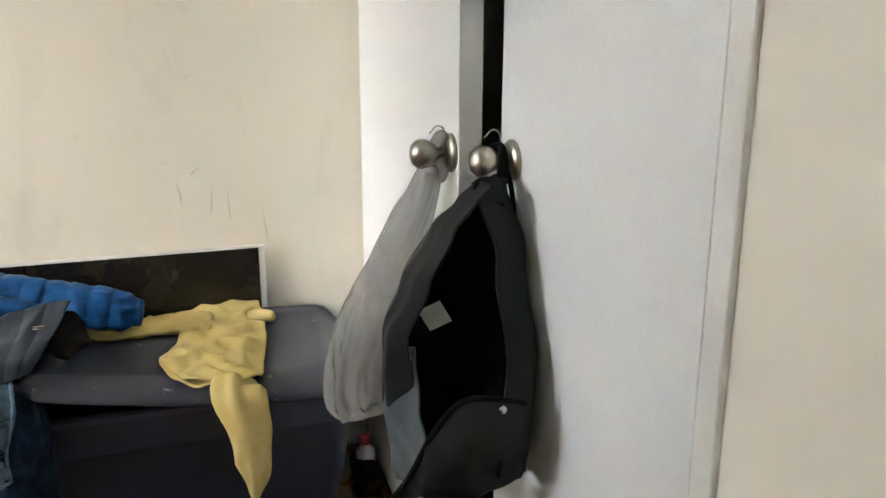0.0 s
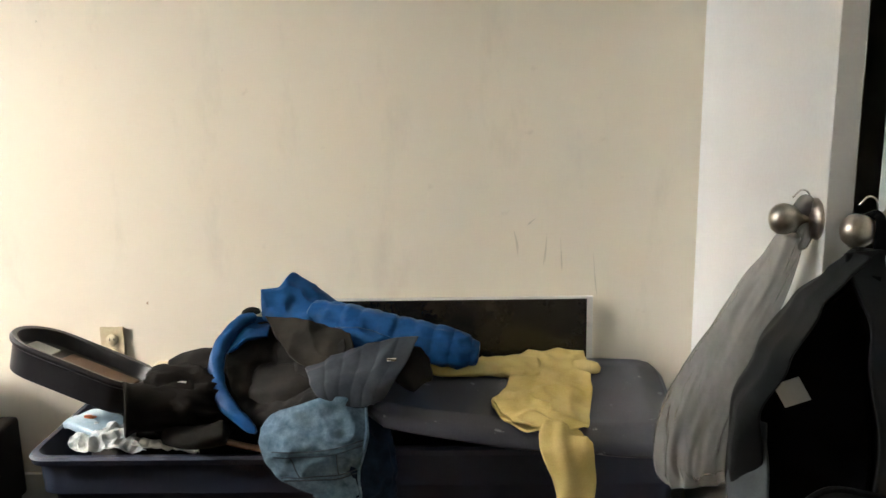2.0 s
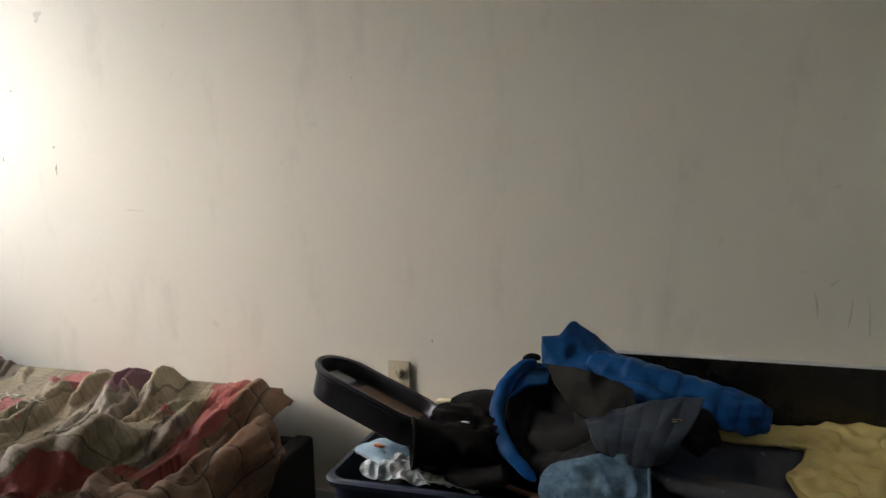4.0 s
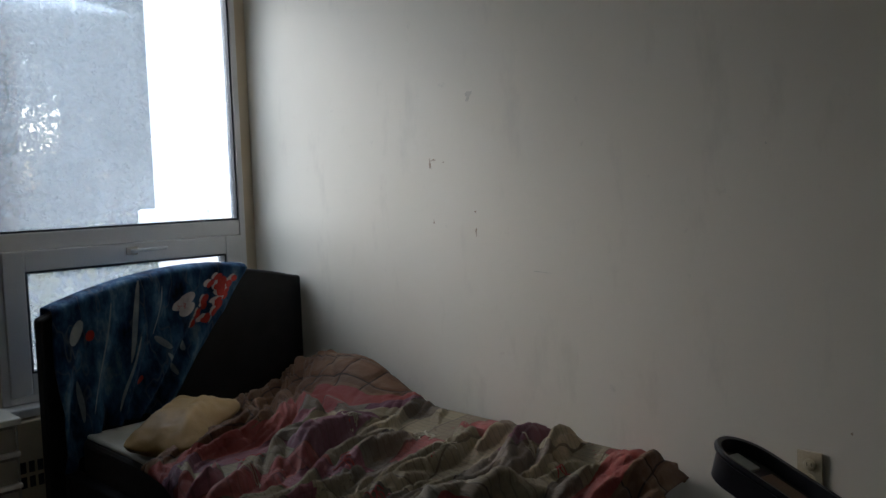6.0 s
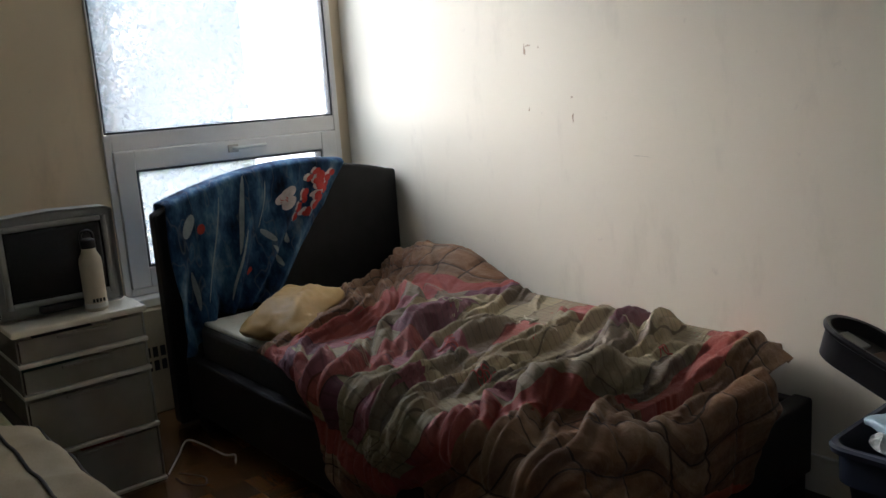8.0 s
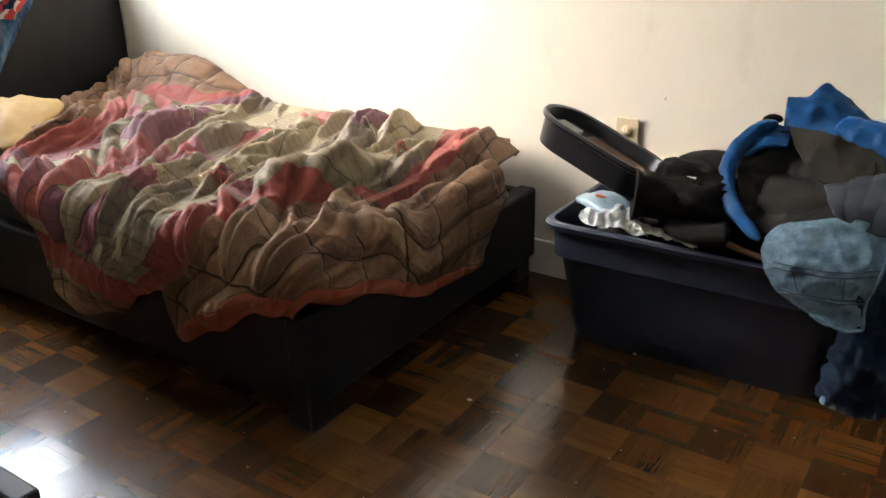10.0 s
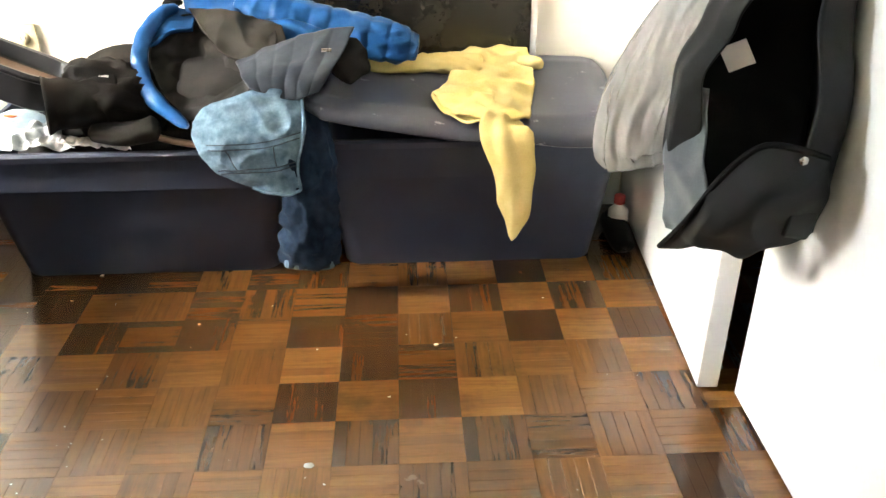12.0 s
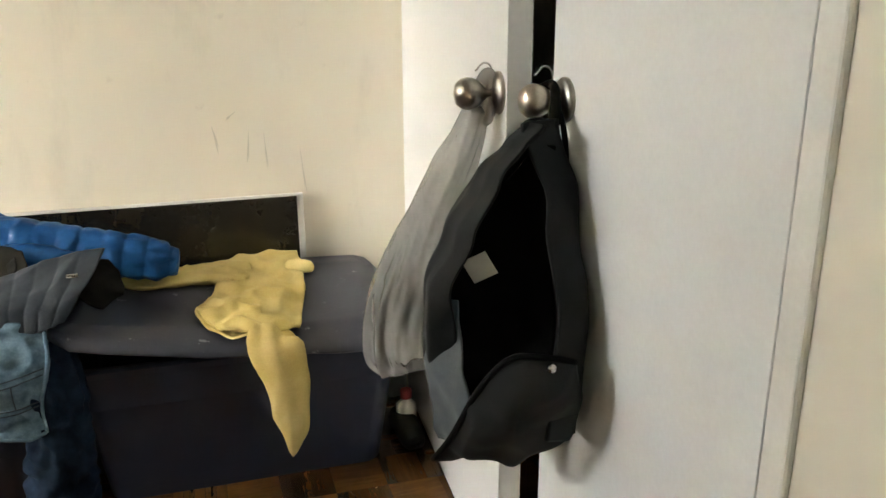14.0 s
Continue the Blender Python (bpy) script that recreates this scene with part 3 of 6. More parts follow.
def comforter_fold(xf, yf):
    """Long soft folds across the bed, fanning out towards the pillow."""
    w = 0.10 * fold((xf, yf, 0), 2.4, 3.1)
    f = 0.030 * (abs(fold((xf + w, yf, 0), 3.0, 7.0)) - 0.16)
    turn = lerp_table(xf, [(-3.6, 0.75), (-3.1, 0.50), (-2.6, 0.26), (-2.0, 0.14)])
    cx, cy = math.cos(turn), math.sin(turn)
    a = (-cy * (xf + 2.6) + cx * (yf + 0.6)) + w
    c = (cx * (xf + 2.6) + cy * (yf + 0.6)) + 1.1 * w
    hang = max(0.0, YE - yf, xf - XE)
    calm = 1.0 - 0.78 * min(1.0, hang / 0.10)
    calm *= 0.35 + 0.65 * min(1.0, (-0.03 - yf) / 0.14)
    calm *= 1 - 0.7 * bump2(xf, yf, -1.95, -0.12, 0.22, 0.22)
    calm *= 1 - 0.6 * bump2(xf, yf, -3.5, -0.1, 0.4, 0.22)
    g = 0.080 * (abs(fold((a * 1.1, c * 5.2, 0.5), 1.0, 1.3)) - 0.17)
    g += 0.105 * (abs(fold((a * 1.3, c * 11.0, 1.5), 1.0, 2.3)) - 0.17)
    g += 0.062 * (abs(fold((a * 2.4, c * 24.0, 4.5), 1.0, 3.3)) - 0.17)
    g += 0.022 * (abs(fold((a * 8.0, c * 34.0, 7.5), 1.0, 5.3)) - 0.17)
    f += g * calm
    if hang > 0.02:
        # drapes sag in flat curves along the overhang
        k = min(1, hang / 0.12)
        f += k * 0.028 * (abs(fold((xf * 1.3 + yf * 1.3, hang * 6.5 + 0.7 * w, 2.0), 1.5, 2.0)) - 0.15)
        f += k * 0.018 * math.sin((xf - 0.8 * yf) * 11 + 4 * fold((xf, yf, 2), 1.6))
    f += 0.003 * fold((xf, yf, 4), 14)
    return f


def comforter_point(u, v):
    xs = lerp_table(v, [(0.0, -3.90), (0.42, -3.84), (0.57, -3.62), (0.72, -3.46), (1.0, -3.35)])
    oxv = lerp_table(v, [(0.0, 0.0), (0.15, 0.01), (0.23, 0.20), (0.30, 0.325), (0.49, 0.31), (0.78, 0.19), (0.93, 0.13), (1.0, 0.10)])
    xf = xs + (XE + oxv - xs) * u
    oyx = lerp_table(xf, [(-3.3, 0.03), (-3.05, 0.06), (-2.96, 0.13), (-2.865, 0.29), (-2.77, 0.375), (-2.59, 0.31), (-2.48, 0.235), (-2.42, 0.21), (-2.355, 0.335), (-2.21, 0.26), (-2.05, 0.18), (-1.9, 0.14)])
    oyx += 0.012 * fold((xf, 0, 0), 6.0)
    yf = -0.035 + (YE - oyx + 0.035) * v
    return xf, yf


def comforter_print(xf, yf):
    """Where a cloth point lies in the print: the field runs from 0 to 1.1 both ways."""
    head = lerp_table(-yf, [(0.2, -3.46), (0.75, -3.20), (1.13, -3.22), (1.4, -3.1)])
    foot = lerp_table(-yf, [(0.0, -2.20), (0.45, -2.12), (0.66, -2.07), (0.86, -2.24), (1.15, -2.32), (1.32, -2.48)])
    near = lerp_table(xf, [(-3.2, -1.16), (-2.8, -1.25), (-2.5, -1.29), (-2.2, -1.36)])
    far = lerp_table(xf, [(-3.7, -0.38), (-3.3, -0.30), (-3.0, 0.10)])
    p, q = (xf - head) / (foot - head), (yf - near) / (far - near)
    p = 1.1 * p if 0 < p < 1 else (xf - head if p <= 0 else 1.1 + xf - foot)
    q = 1.1 * q if 0 < q < 1 else (yf - near if q <= 0 else 1.1 + yf - far)
    return p, q


def comforter_at(xf, yf, edge=1.0):
    p = comforter_base(xf, yf)
    e = 0.01
    nrm = (comforter_base(xf + e, yf) - comforter_base(xf - e, yf)).cross(comforter_base(xf, yf + e) - comforter_base(xf, yf - e))
    nrm.normalize()
    pp, pq = comforter_print(xf, yf)
    seam = max(math.exp(-((k - round(k)) / 0.09) ** 2) for k in (pp * 9 - 0.02, pq * 9 - 0.02))
    p += nrm * (comforter_fold(xf, yf) * (0.35 + 0.65 * edge) - 0.022 * (1 - edge) ** 2 + 0.014 - 0.006 * seam)
    if p.x < BX1 - 0.09 and p.y > BY0 + 0.05:
        p.z = max(p.z, 0.464)
    return p


def comforter_pos(u, v):
    return comforter_at(*comforter_point(u, v), min(1.0, min(u, 1 - u, v, 1 - v) * 22))


def is_hem(u, v):
    foot_run = lerp_table(v, [(0.25, 0.0), (0.40, 0.016), (0.75, 0.028), (1.0, 0.030)])
    side_run = lerp_table(u, [(0.60, 0.0), (0.72, 0.04), (0.78, 0.048), (1.0, 0.050)])
    return 1 - u < foot_run or 1 - v < side_run


NU, NV = 340, 240
cbm, cg = grid_mesh(comforter_pos, NU, NV)
lay = cbm.loops.layers.uv.active
for f in cbm.faces:
    mid = sum((lp[lay].uv for lp in f.loops), Vector((0, 0))) / 4
    f.material_index = int(is_hem(*mid))
    for lp in f.loops:
        u, v = lp[lay].uv
        lp[lay].uv = comforter_print(*comforter_point(u, v))
bmesh.ops.recalc_face_normals(cbm, faces=cbm.faces)
hem_bm = cbm.copy()
bmesh.ops.delete(cbm, geom=[f for f in cbm.faces if f.material_index], context="FACES")
bmesh.ops.delete(hem_bm, geom=[f for f in hem_bm.faces if not f.material_index], context="FACES")
for f in hem_bm.faces:
    f.material_index = 0
M["hem"] = surface("rust_red_hem", (0.26, 0.050, 0.022), (0.36, 0.084, 0.040), 12, 0.6, grain=200)
M["thread_red"] = surface("red_thread", (0.30, 0.035, 0.03), (0.38, 0.055, 0.045), 40, 0.5)
M["thread_cream"] = surface("cream_thread", (0.46, 0.41, 0.30), (0.56, 0.51, 0.39), 40, 0.5)
comforter = thing("comforter", (-2.9, -0.6, 0.45), "rumpled patchwork comforter in brown, sage and rose on the bed", "comforter")
for name, mesh_bm, mat, say in (("quilt", cbm, comforter_cloth(), ""), ("hem", hem_bm, M["hem"], "rust red turned hem")):
    top = part(name, mesh_bm, mat, comforter, say, True)
    sol = top.modifiers.new("thickness", "SOLIDIFY")
    sol.thickness, sol.offset = 0.022, -1


def stitched_flower(cx, cy, seed, mat, say):
    """A loose spray of thread loops lying on the quilt."""
    r = np.random.default_rng(seed)
    for k in range(7):
        a0, reach, curl = r.uniform(0, 6.3), r.uniform(0.025, 0.060), r.uniform(-2.2, 2.2)
        pts = []
        for q in range(7):
            w = q / 6
            pts.append(tuple(comforter_at(cx + reach * w * math.cos(a0 + curl * w), cy + reach * w * math.sin(a0 + curl * w)) + Vector((0, 0, 0.0025))))
        part("embroidery_thread", wire(pts, 0.0021, 16, 5), mat, comforter, say, True)


for k, (cx, cy) in enumerate(((-2.22, -0.42), (-2.40, -0.28), (-2.85, -0.32), (-2.78, -0.74), (-2.92, -1.00), (-3.05, -0.50), (-2.50, -0.85), (-2.66, -1.05), (-2.62, -0.46), (-3.12, -0.86))):
    tone = "red" if k % 3 == 0 else "cream"
    stitched_flower(cx, cy, 60 + k, M["thread_" + tone], tone + " embroidery thread")

# pillow
M["pillow"] = surface("cream_yellow_satin", (0.36, 0.215, 0.065), (0.44, 0.285, 0.10), 6, 0.5, grain=30, bump=0.3, dist=0.006)


def cushion(c, w, d, h, turn, tilt, seed):
    m = Matrix.Translation(c) @ pose(0, 0, 0, tilt, 0, turn)

    def pos(u, v):
        a, bq = math.pi * (u - 0.5), 2 * math.pi * v
        cx, sx = math.cos(bq), math.sin(bq)
        k = (abs(cx) ** 5 + abs(sx) ** 5) ** (-0.2)
        r = math.cos(a) ** 0.55
        pinch = 1 - 0.10 * (1 - abs(cx * sx) * 2)
        p = Vector((cx * k * r * w * pinch, sx * k * r * d * pinch, math.sin(a) * h))
        p.z *= 1 - 0.75 * (max(abs(p.x) / w, abs(p.y) / d)) ** 3
        p += Vector((0, 0, 1)) * (0.012 * ridge((p.x, p.y * 0.4, p.z), 9, seed) + 0.008 * ridge((p.x * 0.6, p.y, p.z), 22, seed))
        return m @ p
    bm, g = grid_mesh(pos, 40, 64, closed=True)
    bmesh.ops.remove_doubles(bm, verts=bm.verts, dist=1e-5)
    return bm


tagged(part("pillow", cushion((-3.53, -0.87, 0.492), 0.145, 0.215, 0.078, 32, 8, 2.0), M["pillow"], None, "", True), "plump cream-yellow satin pillow on the bare mattress", "pillow")

# throw blanket over the headboard
def throw_cloth():
    m, n, l, b = material("printed_fleece", 0.85, 0, 0.2)
    c = coords(n)
    w = noise_tex(n, l, c, 6, 5, 0.65, (1, 1.6, 0.7))
    r = ramp(n, [(0.34, (0.006, 0.011, 0.026)), (0.46, (0.016, 0.046, 0.110)), (0.56, (0.045, 0.115, 0.215)), (0.70, (0.20, 0.29, 0.36))])
    l.new(w, r.inputs[0])
    strokes = noise_tex(n, l, c, 5.0, 2, 0.5, (1, 2.2, 0.8))
    wr = ramp(n, [(0.485, (0, 0, 0)), (0.50, (0.32, 0.32, 0.32)), (0.515, (0, 0, 0))])
    l.new(strokes, wr.inputs[0])
    col = mixed(n, l, wr.outputs[0], r.outputs[0], (0.20, 0.22, 0.23))
    l.new(col, b.inputs["Base Color"])
    bumped(n, l, b, noise_tex(n, l, c, 240, 3), 0.4, 0.003)
    return m


M["fleece"] = throw_cloth()


def head_top(y):
    u = (y - (BY0 - 0.05)) / (BY1 - BY0 + 0.06)
    return 0.885 + 0.05 * u + 0.10 * math.sin(math.pi * min(1, max(0, u * 1.02))) ** 0.85


def throw_pos(u, v):
    y_top = -1.150 + 0.83 * u
    low = lerp_table(u, [(0.0, 0.31), (0.2, 0.35), (0.4, 0.45), (1.0, 0.465)])
    y_low = -1.150 + 0.44 * u
    top = head_top(y_top) + 0.012
    if v < 0.16:
        t = v / 0.16
        return Vector((-4.075 - 0.005, y_top, top - 0.22 * (1 - t) + 0.0)) + Vector((0, 0, -0.006 * t))
    if v < 0.24:
        a = (v - 0.16) / 0.08 * math.pi
        return Vector((-4.02 - 0.058 * math.cos(a), y_top, top + 0.004 + 0.010 * math.sin(a)))
    t = (v - 0.24) / 0.76
    y = y_top + (y_low - y_top) * t
    z = top + (low - top) * t
    pl = 0.027 * math.sin(u * 30 + 3 * fold((u, t, 0), 2)) * min(1, t * 1.6)
    x = -3.955 + 0.018 * t + pl + 0.012 * ridge((y * 1.3, z * 0.6, 0), 5, 2.0)
    return Vector((max(x, -3.972), y + 0.015 * fold((u * 3, t, 1), 2), z))


tb, tg = grid_mesh(throw_pos, 90, 90)
bmesh.ops.recalc_face_normals(tb, faces=tb.faces)
throw_ob = thing("throw_blanket", (-3.96, -0.75, 0.4), "blue fleece throw with red print draped over the headboard", "blanket")
fl = part("fleece", tb, M["fleece"], throw_ob, "", True)
fs = fl.modifiers.new("thickness", "SOLIDIFY")
fs.thickness = 0.006
M["print_red"] = surface("red_print", (0.40, 0.03, 0.025), (0.52, 0.06, 0.05), 30, 0.85)
M["print_white"] = surface("white_print", (0.50, 0.46, 0.44), (0.65, 0.60, 0.58), 30, 0.85)


def print_patch(u0, v0, ru, rv, turn, lift=0.011):
    """A patch of the print that follows the cloth just above it."""
    bm = bmesh.new()
    ringsn = []
    for k in range(4):
        r = k / 3
        ringsn.append([])
        for i in range(18):
            a = 2 * math.pi * i / 18
            w = 1 + 0.12 * math.sin(2 * a + u0 * 40)
            du, dv = ru * r * w * math.cos(a), rv * r * w * math.sin(a)
            p = throw_pos(u0 + du * math.cos(turn) - dv * math.sin(turn), v0 + du * math.sin(turn) + dv * math.cos(turn))
            ringsn[-1].append(bm.verts.new(p + Vector((lift, 0, 0))))
    for a, b in zip(ringsn, ringsn[1:]):
        for i in range(18):
            j = (i + 1) % 18
            bm.faces.new((a[i], b[i], b[j], a[j]))
    bmesh.ops.remove_doubles(bm, verts=bm.verts, dist=1e-6)
    bmesh.ops.recalc_face_normals(bm, faces=bm.faces)
    return bm


prng = np.random.default_rng(12)
for k in range(22):
    u0, v0 = 0.79 + 0.15 * prng.random() , 0.28 + 0.27 * (k + prng.random()) / 22
    part("print_patch", print_patch(u0, v0, 0.015 + 0.012 * prng.random(), 0.014 + 0.012 * prng.random(), 6 * prng.random(), 0.0085), M["print_white"], throw_ob, "", True)
    part("print_patch", print_patch(u0 + 0.02, v0 + 0.006, 0.014 + 0.012 * prng.random(), 0.016 + 0.012 * prng.random(), 6 * prng.random(), 0.0115), M["print_red"], throw_ob, "", True)
M["print_pale"] = surface("pale_blue_print", (0.18, 0.22, 0.25), (0.36, 0.40, 0.42), 14, 0.85)
for u0, v0, ru, rv, t in ((0.24, 0.55, 0.007, 0.24, 0.10), (0.42, 0.46, 0.016, 0.20, -0.08), (0.46, 0.74, 0.010, 0.18, 0.05), (0.56, 0.44, 0.005, 0.13, -0.25), (0.10, 0.38, 0.030, 0.05, 0.2), (0.14, 0.72, 0.014, 0.10, -0.2), (0.92, 0.42, 0.014, 0.12, 0.1), (0.66, 0.62, 0.012, 0.07, -0.9), (0.75, 0.72, 0.010, 0.06, -0.9), (0.82, 0.66, 0.012, 0.05, -0.9), (0.84, 0.78, 0.010, 0.05, -0.9)):
    part("print_patch", print_patch(u0, v0, ru, rv, t, 0.007), M["print_pale"], throw_ob, "", True)
for u0, v0 in ((0.68, 0.43), (0.72, 0.46), (0.70, 0.40)):
    part("print_patch", print_patch(u0, v0, 0.035, 0.036, u0 * 9), M["print_white"], throw_ob, "", True)
part("print_patch", print_patch(0.685, 0.44, 0.02, 0.022, 1), M["print_red"], throw_ob, "", True)
part("print_patch", print_patch(0.16, 0.42, 0.025, 0.02, 1), M["print_red"], throw_ob, "", True)
part("print_patch", print_patch(0.60, 0.80, 0.022, 0.02, 1), M["print_red"], throw_ob, "", True)
# ---- things by the window ----
M["heater"] = surface("beige_heater_enamel", (0.50, 0.42, 0.28), (0.56, 0.48, 0.34), 4, 0.45, bump=0.05)
heater = thing("radiator_cover", (WX + 0.07, -0.9, 0), "beige metal radiator cover with a slotted grille under the window", "radiator")
soft(part("cover", boxed(WX + 0.002, WX + 0.128, -1.95, -0.05, 0.0, 0.455), M["heater"], heater), 0.006)
for i in range(26):
    for k in range(2):
        y = -1.92 + i * 0.0325
        part("slot", boxed(WX + 0.126, WX + 0.1295, y, y + 0.022, 0.19 + 0.06 * k, 0.235 + 0.06 * k), M["gasket"], heater)

# plastic drawer tower
def clear_plastic(name, tint, milk):
    m, n, l, b = material(name, 0.25)
    n.remove(b)
    t, d, g, x = (n.new(k) for k in ("ShaderNodeBsdfTransparent", "ShaderNodeBsdfTranslucent", "ShaderNodeBsdfDiffuse", "ShaderNodeMixShader"))
    t.inputs[0].default_value = (*tint, 1)
    d.inputs[0].default_value = g.inputs[0].default_value = (0.90, 0.86, 0.77, 1)
    h = n.new("ShaderNodeMixShader")
    h.inputs[0].default_value = 0.4
    l.new(d.outputs[0], h.inputs[1])
    l.new(g.outputs[0], h.inputs[2])
    v = noise_tex(n, l, coords(n), 9, 4)
    mr = n.new("ShaderNodeMapRange")
    mr.inputs[3].default_value, mr.inputs[4].default_value = milk - 0.12, milk + 0.12
    l.new(v, mr.inputs[0])
    l.new(mr.outputs[0], x.inputs[0])
    l.new(t.outputs[0], x.inputs[1])
    l.new(h.outputs[0], x.inputs[2])
    s = n.new("ShaderNodeBsdfGlossy")
    s.inputs["Roughness"].default_value = 0.15
    f = n.new("ShaderNodeFresnel")
    y = n.new("ShaderNodeMixShader")
    l.new(f.outputs[0], y.inputs[0])
    l.new(x.outputs[0], y.inputs[1])
    l.new(s.outputs[0], y.inputs[2])
    l.new(y.outputs[0], n["Material Output"].inputs[0])
    return m


M["clear"] = clear_plastic("milky_clear_plastic", (0.97, 0.95, 0.90), 0.50)
M["ivory"] = surface("ivory_plastic", (0.78, 0.75, 0.67), (0.84, 0.81, 0.73), 6, 0.4, bump=0.05)
tower = thing("drawer_tower", (-3.78, -1.60, 0), "milky plastic drawer tower with ivory frame beside the bed", "drawers")
TX0, TX1, TY0, TY1 = -3.985, -3.600, -1.815, -1.403
soft(part("top", boxed(TX0 - 0.008, TX1 + 0.008, TY0 - 0.008, TY1 + 0.008, 0.617, 0.640), M["ivory"], tower), 0.006)
shelf_z = [0.0, 0.205, 0.412, 0.515]
heights = [0.205, 0.207, 0.103, 0.102]
for z, h in zip(shelf_z, heights):
    soft(part("shelf", boxed(TX0, TX1 + 0.006, TY0, TY1, z, z + 0.014), M["ivory"], tower), 0.003)
    side = boxed(TX0 + 0.006, TX1 - 0.004, TY1 - 0.008, TY1 - 0.003, z + 0.016, z + h - 0.003)
    part("side_panel", side, M["clear"], tower)
    drawer = bmesh.new()
    x0, x1, y0, y1 = TX0 + 0.012, TX1, TY0 + 0.012, TY1 - 0.014
    box(drawer, x1 - 0.004, x1, y0, y1, z + 0.018, z + h - 0.010)
    box(drawer, x0, x0 + 0.003, y0, y1, z + 0.018, z + h - 0.022)
    box(drawer, x0 + 0.003, x1 - 0.004, y0, y0 + 0.003, z + 0.018, z + h - 0.022)
    box(drawer, x0 + 0.003, x1 - 0.004, y1 - 0.003, y1, z + 0.018, z + h - 0.022)
    d = part("drawer", drawer, M["clear"], tower, "milky clear plastic drawer")
    soft(part("pull", boxed(x1, x1 + 0.012, -1.69, -1.53, z + h - 0.026, z + h - 0.014), M["clear"], d), 0.003)
part("side_panel", boxed(TX0 + 0.006, TX1 - 0.004, TY0 + 0.003, TY0 + 0.008, 0.016, 0.612), M["clear"], tower)
part("back_panel", boxed(TX0, TX0 + 0.005, TY0 + 0.01, TY1 - 0.01, 0.016, 0.612), M["clear"], tower)
fills = [((0.45, 0.10, 0.07), "folded red cloth in a drawer"), ((0.10, 0.28, 0.22), "folded green cloth in a drawer"), ((0.45, 0.38, 0.28), "folded tan cloth in a drawer"), ((0.10, 0.10, 0.12), "folded dark cloth in a drawer"), ((0.55, 0.52, 0.48), "folded white cloth in a drawer")]
for k, (z, hh, i, y) in enumerate(((0.02, 0.11, 2, -1.70), (0.02, 0.09, 0, -1.53), (0.225, 0.07, 0, -1.62), (0.295, 0.05, 4, -1.55), (0.43, 0.05, 1, -1.68), (0.43, 0.04, 2, -1.52), (0.533, 0.04, 3, -1.62))):
    cl = limb([(-3.95, y, z + hh / 2, 0.07, hh / 2), (-3.8, y, z + hh / 2, 0.085, hh / 2), (-3.63, y, z + hh / 2, 0.075, hh / 2)], 24, 24, 0.006, 20, k * 1.3, side=(0, 0, 1), sharp=4)
    tagged(part("folded_cloth", cl, surface("drawer_cloth", tuple(c * 0.8 for c in fills[i][0]), fills[i][0], 15, 0.85), None, "", True), fills[i][1], "clothing")

# television and bottle
M["tv_grey"] = surface("grey_tv_plastic", (0.30, 0.305, 0.30), (0.37, 0.375, 0.37), 8, 0.45, grain=300, bump=0.1)
M["screen"] = surface("dark_tv_glass", (0.012, 0.013, 0.014), (0.018, 0.018, 0.02), 3, 0.12, bump=0.0)
M["black_plastic"] = surface("black_plastic", (0.012, 0.012, 0.013), (0.02, 0.02, 0.021), 8, 0.4)
tv = thing("television", (-3.85, -1.62, 0.64), "old grey tube television with a dark screen on the drawer tower", "television")
tvb = bmesh.new()
rows = []
for x, s in ((-3.735, 0.97), (-3.715, 1.0), (-3.80, 1.0), (-3.92, 0.86), (-4.08, 0.52), (-4.13, 0.44)):
    w, h = 0.195 * s, 0.165 * s
    rows.append([tvb.verts.new((x, -1.622 + w * cx, 0.815 - (1 - s) * 0.05 + h * cz)) for cx, cz in ((-1, -0.96), (-0.96, -1), (0.96, -1), (1, -0.96), (1, 0.94), (0.9, 1), (0, 1.05), (-0.9, 1), (-1, 0.94))])
for a, b in zip(rows, rows[1:]):
    for i in range(9):
        j = (i + 1) % 9
        tvb.faces.new((a[i], a[j], b[j], b[i]))
tvb.faces.new(rows[0][::-1])
tvb.faces.new(rows[-1])
bmesh.ops.recalc_face_normals(tvb, faces=tvb.faces)
soft(part("shell", tvb, M["tv_grey"], tv), 0.006, 2, 30)
scr, sg = grid_mesh(lambda u, v: (-3.728 + 0.022 * (1 - (2 * u - 1) ** 2 * 0.6) * (1 - (2 * v - 1) ** 2 * 0.6), -1.622 - 0.155 + 0.31 * u, 0.70 + 0.235 * v), 20, 16)
bmesh.ops.recalc_face_normals(scr, faces=scr.faces)
bmesh.ops.solidify(scr, geom=scr.faces[:], thickness=0.006)
part("screen", scr, M["screen"], tv, "dark bulging glass screen", True)
soft(part("bezel", ring(-3.733, -3.708, -1.622 - 0.172, -1.622 + 0.172, 0.683, 0.952, 0.018), M["tv_grey"], tv), 0.006)
soft(part("control_panel", boxed(-3.733, -3.712, -1.70, -1.54, 0.655, 0.676), M["black_plastic"], tv), 0.003)
bottle = thing("water_bottle", (-3.665, -1.535, 0.64), "cream metal water bottle with a black loop cap", "bottle")
M["cream_metal"] = surface("cream_powder_coat", (0.58, 0.52, 0.41), (0.64, 0.58, 0.47), 20, 0.5, grain=500, bump=0.15, dist=0.0005)
bmx = Matrix.Translation((-3.665, -1.535, 0.641))
part("body", lathe([(0.030, 0.0), (0.036, 0.004), (0.0365, 0.165), (0.034, 0.180), (0.024, 0.200), (0.022, 0.215)], bmx), M["cream_metal"], bottle, "", True)
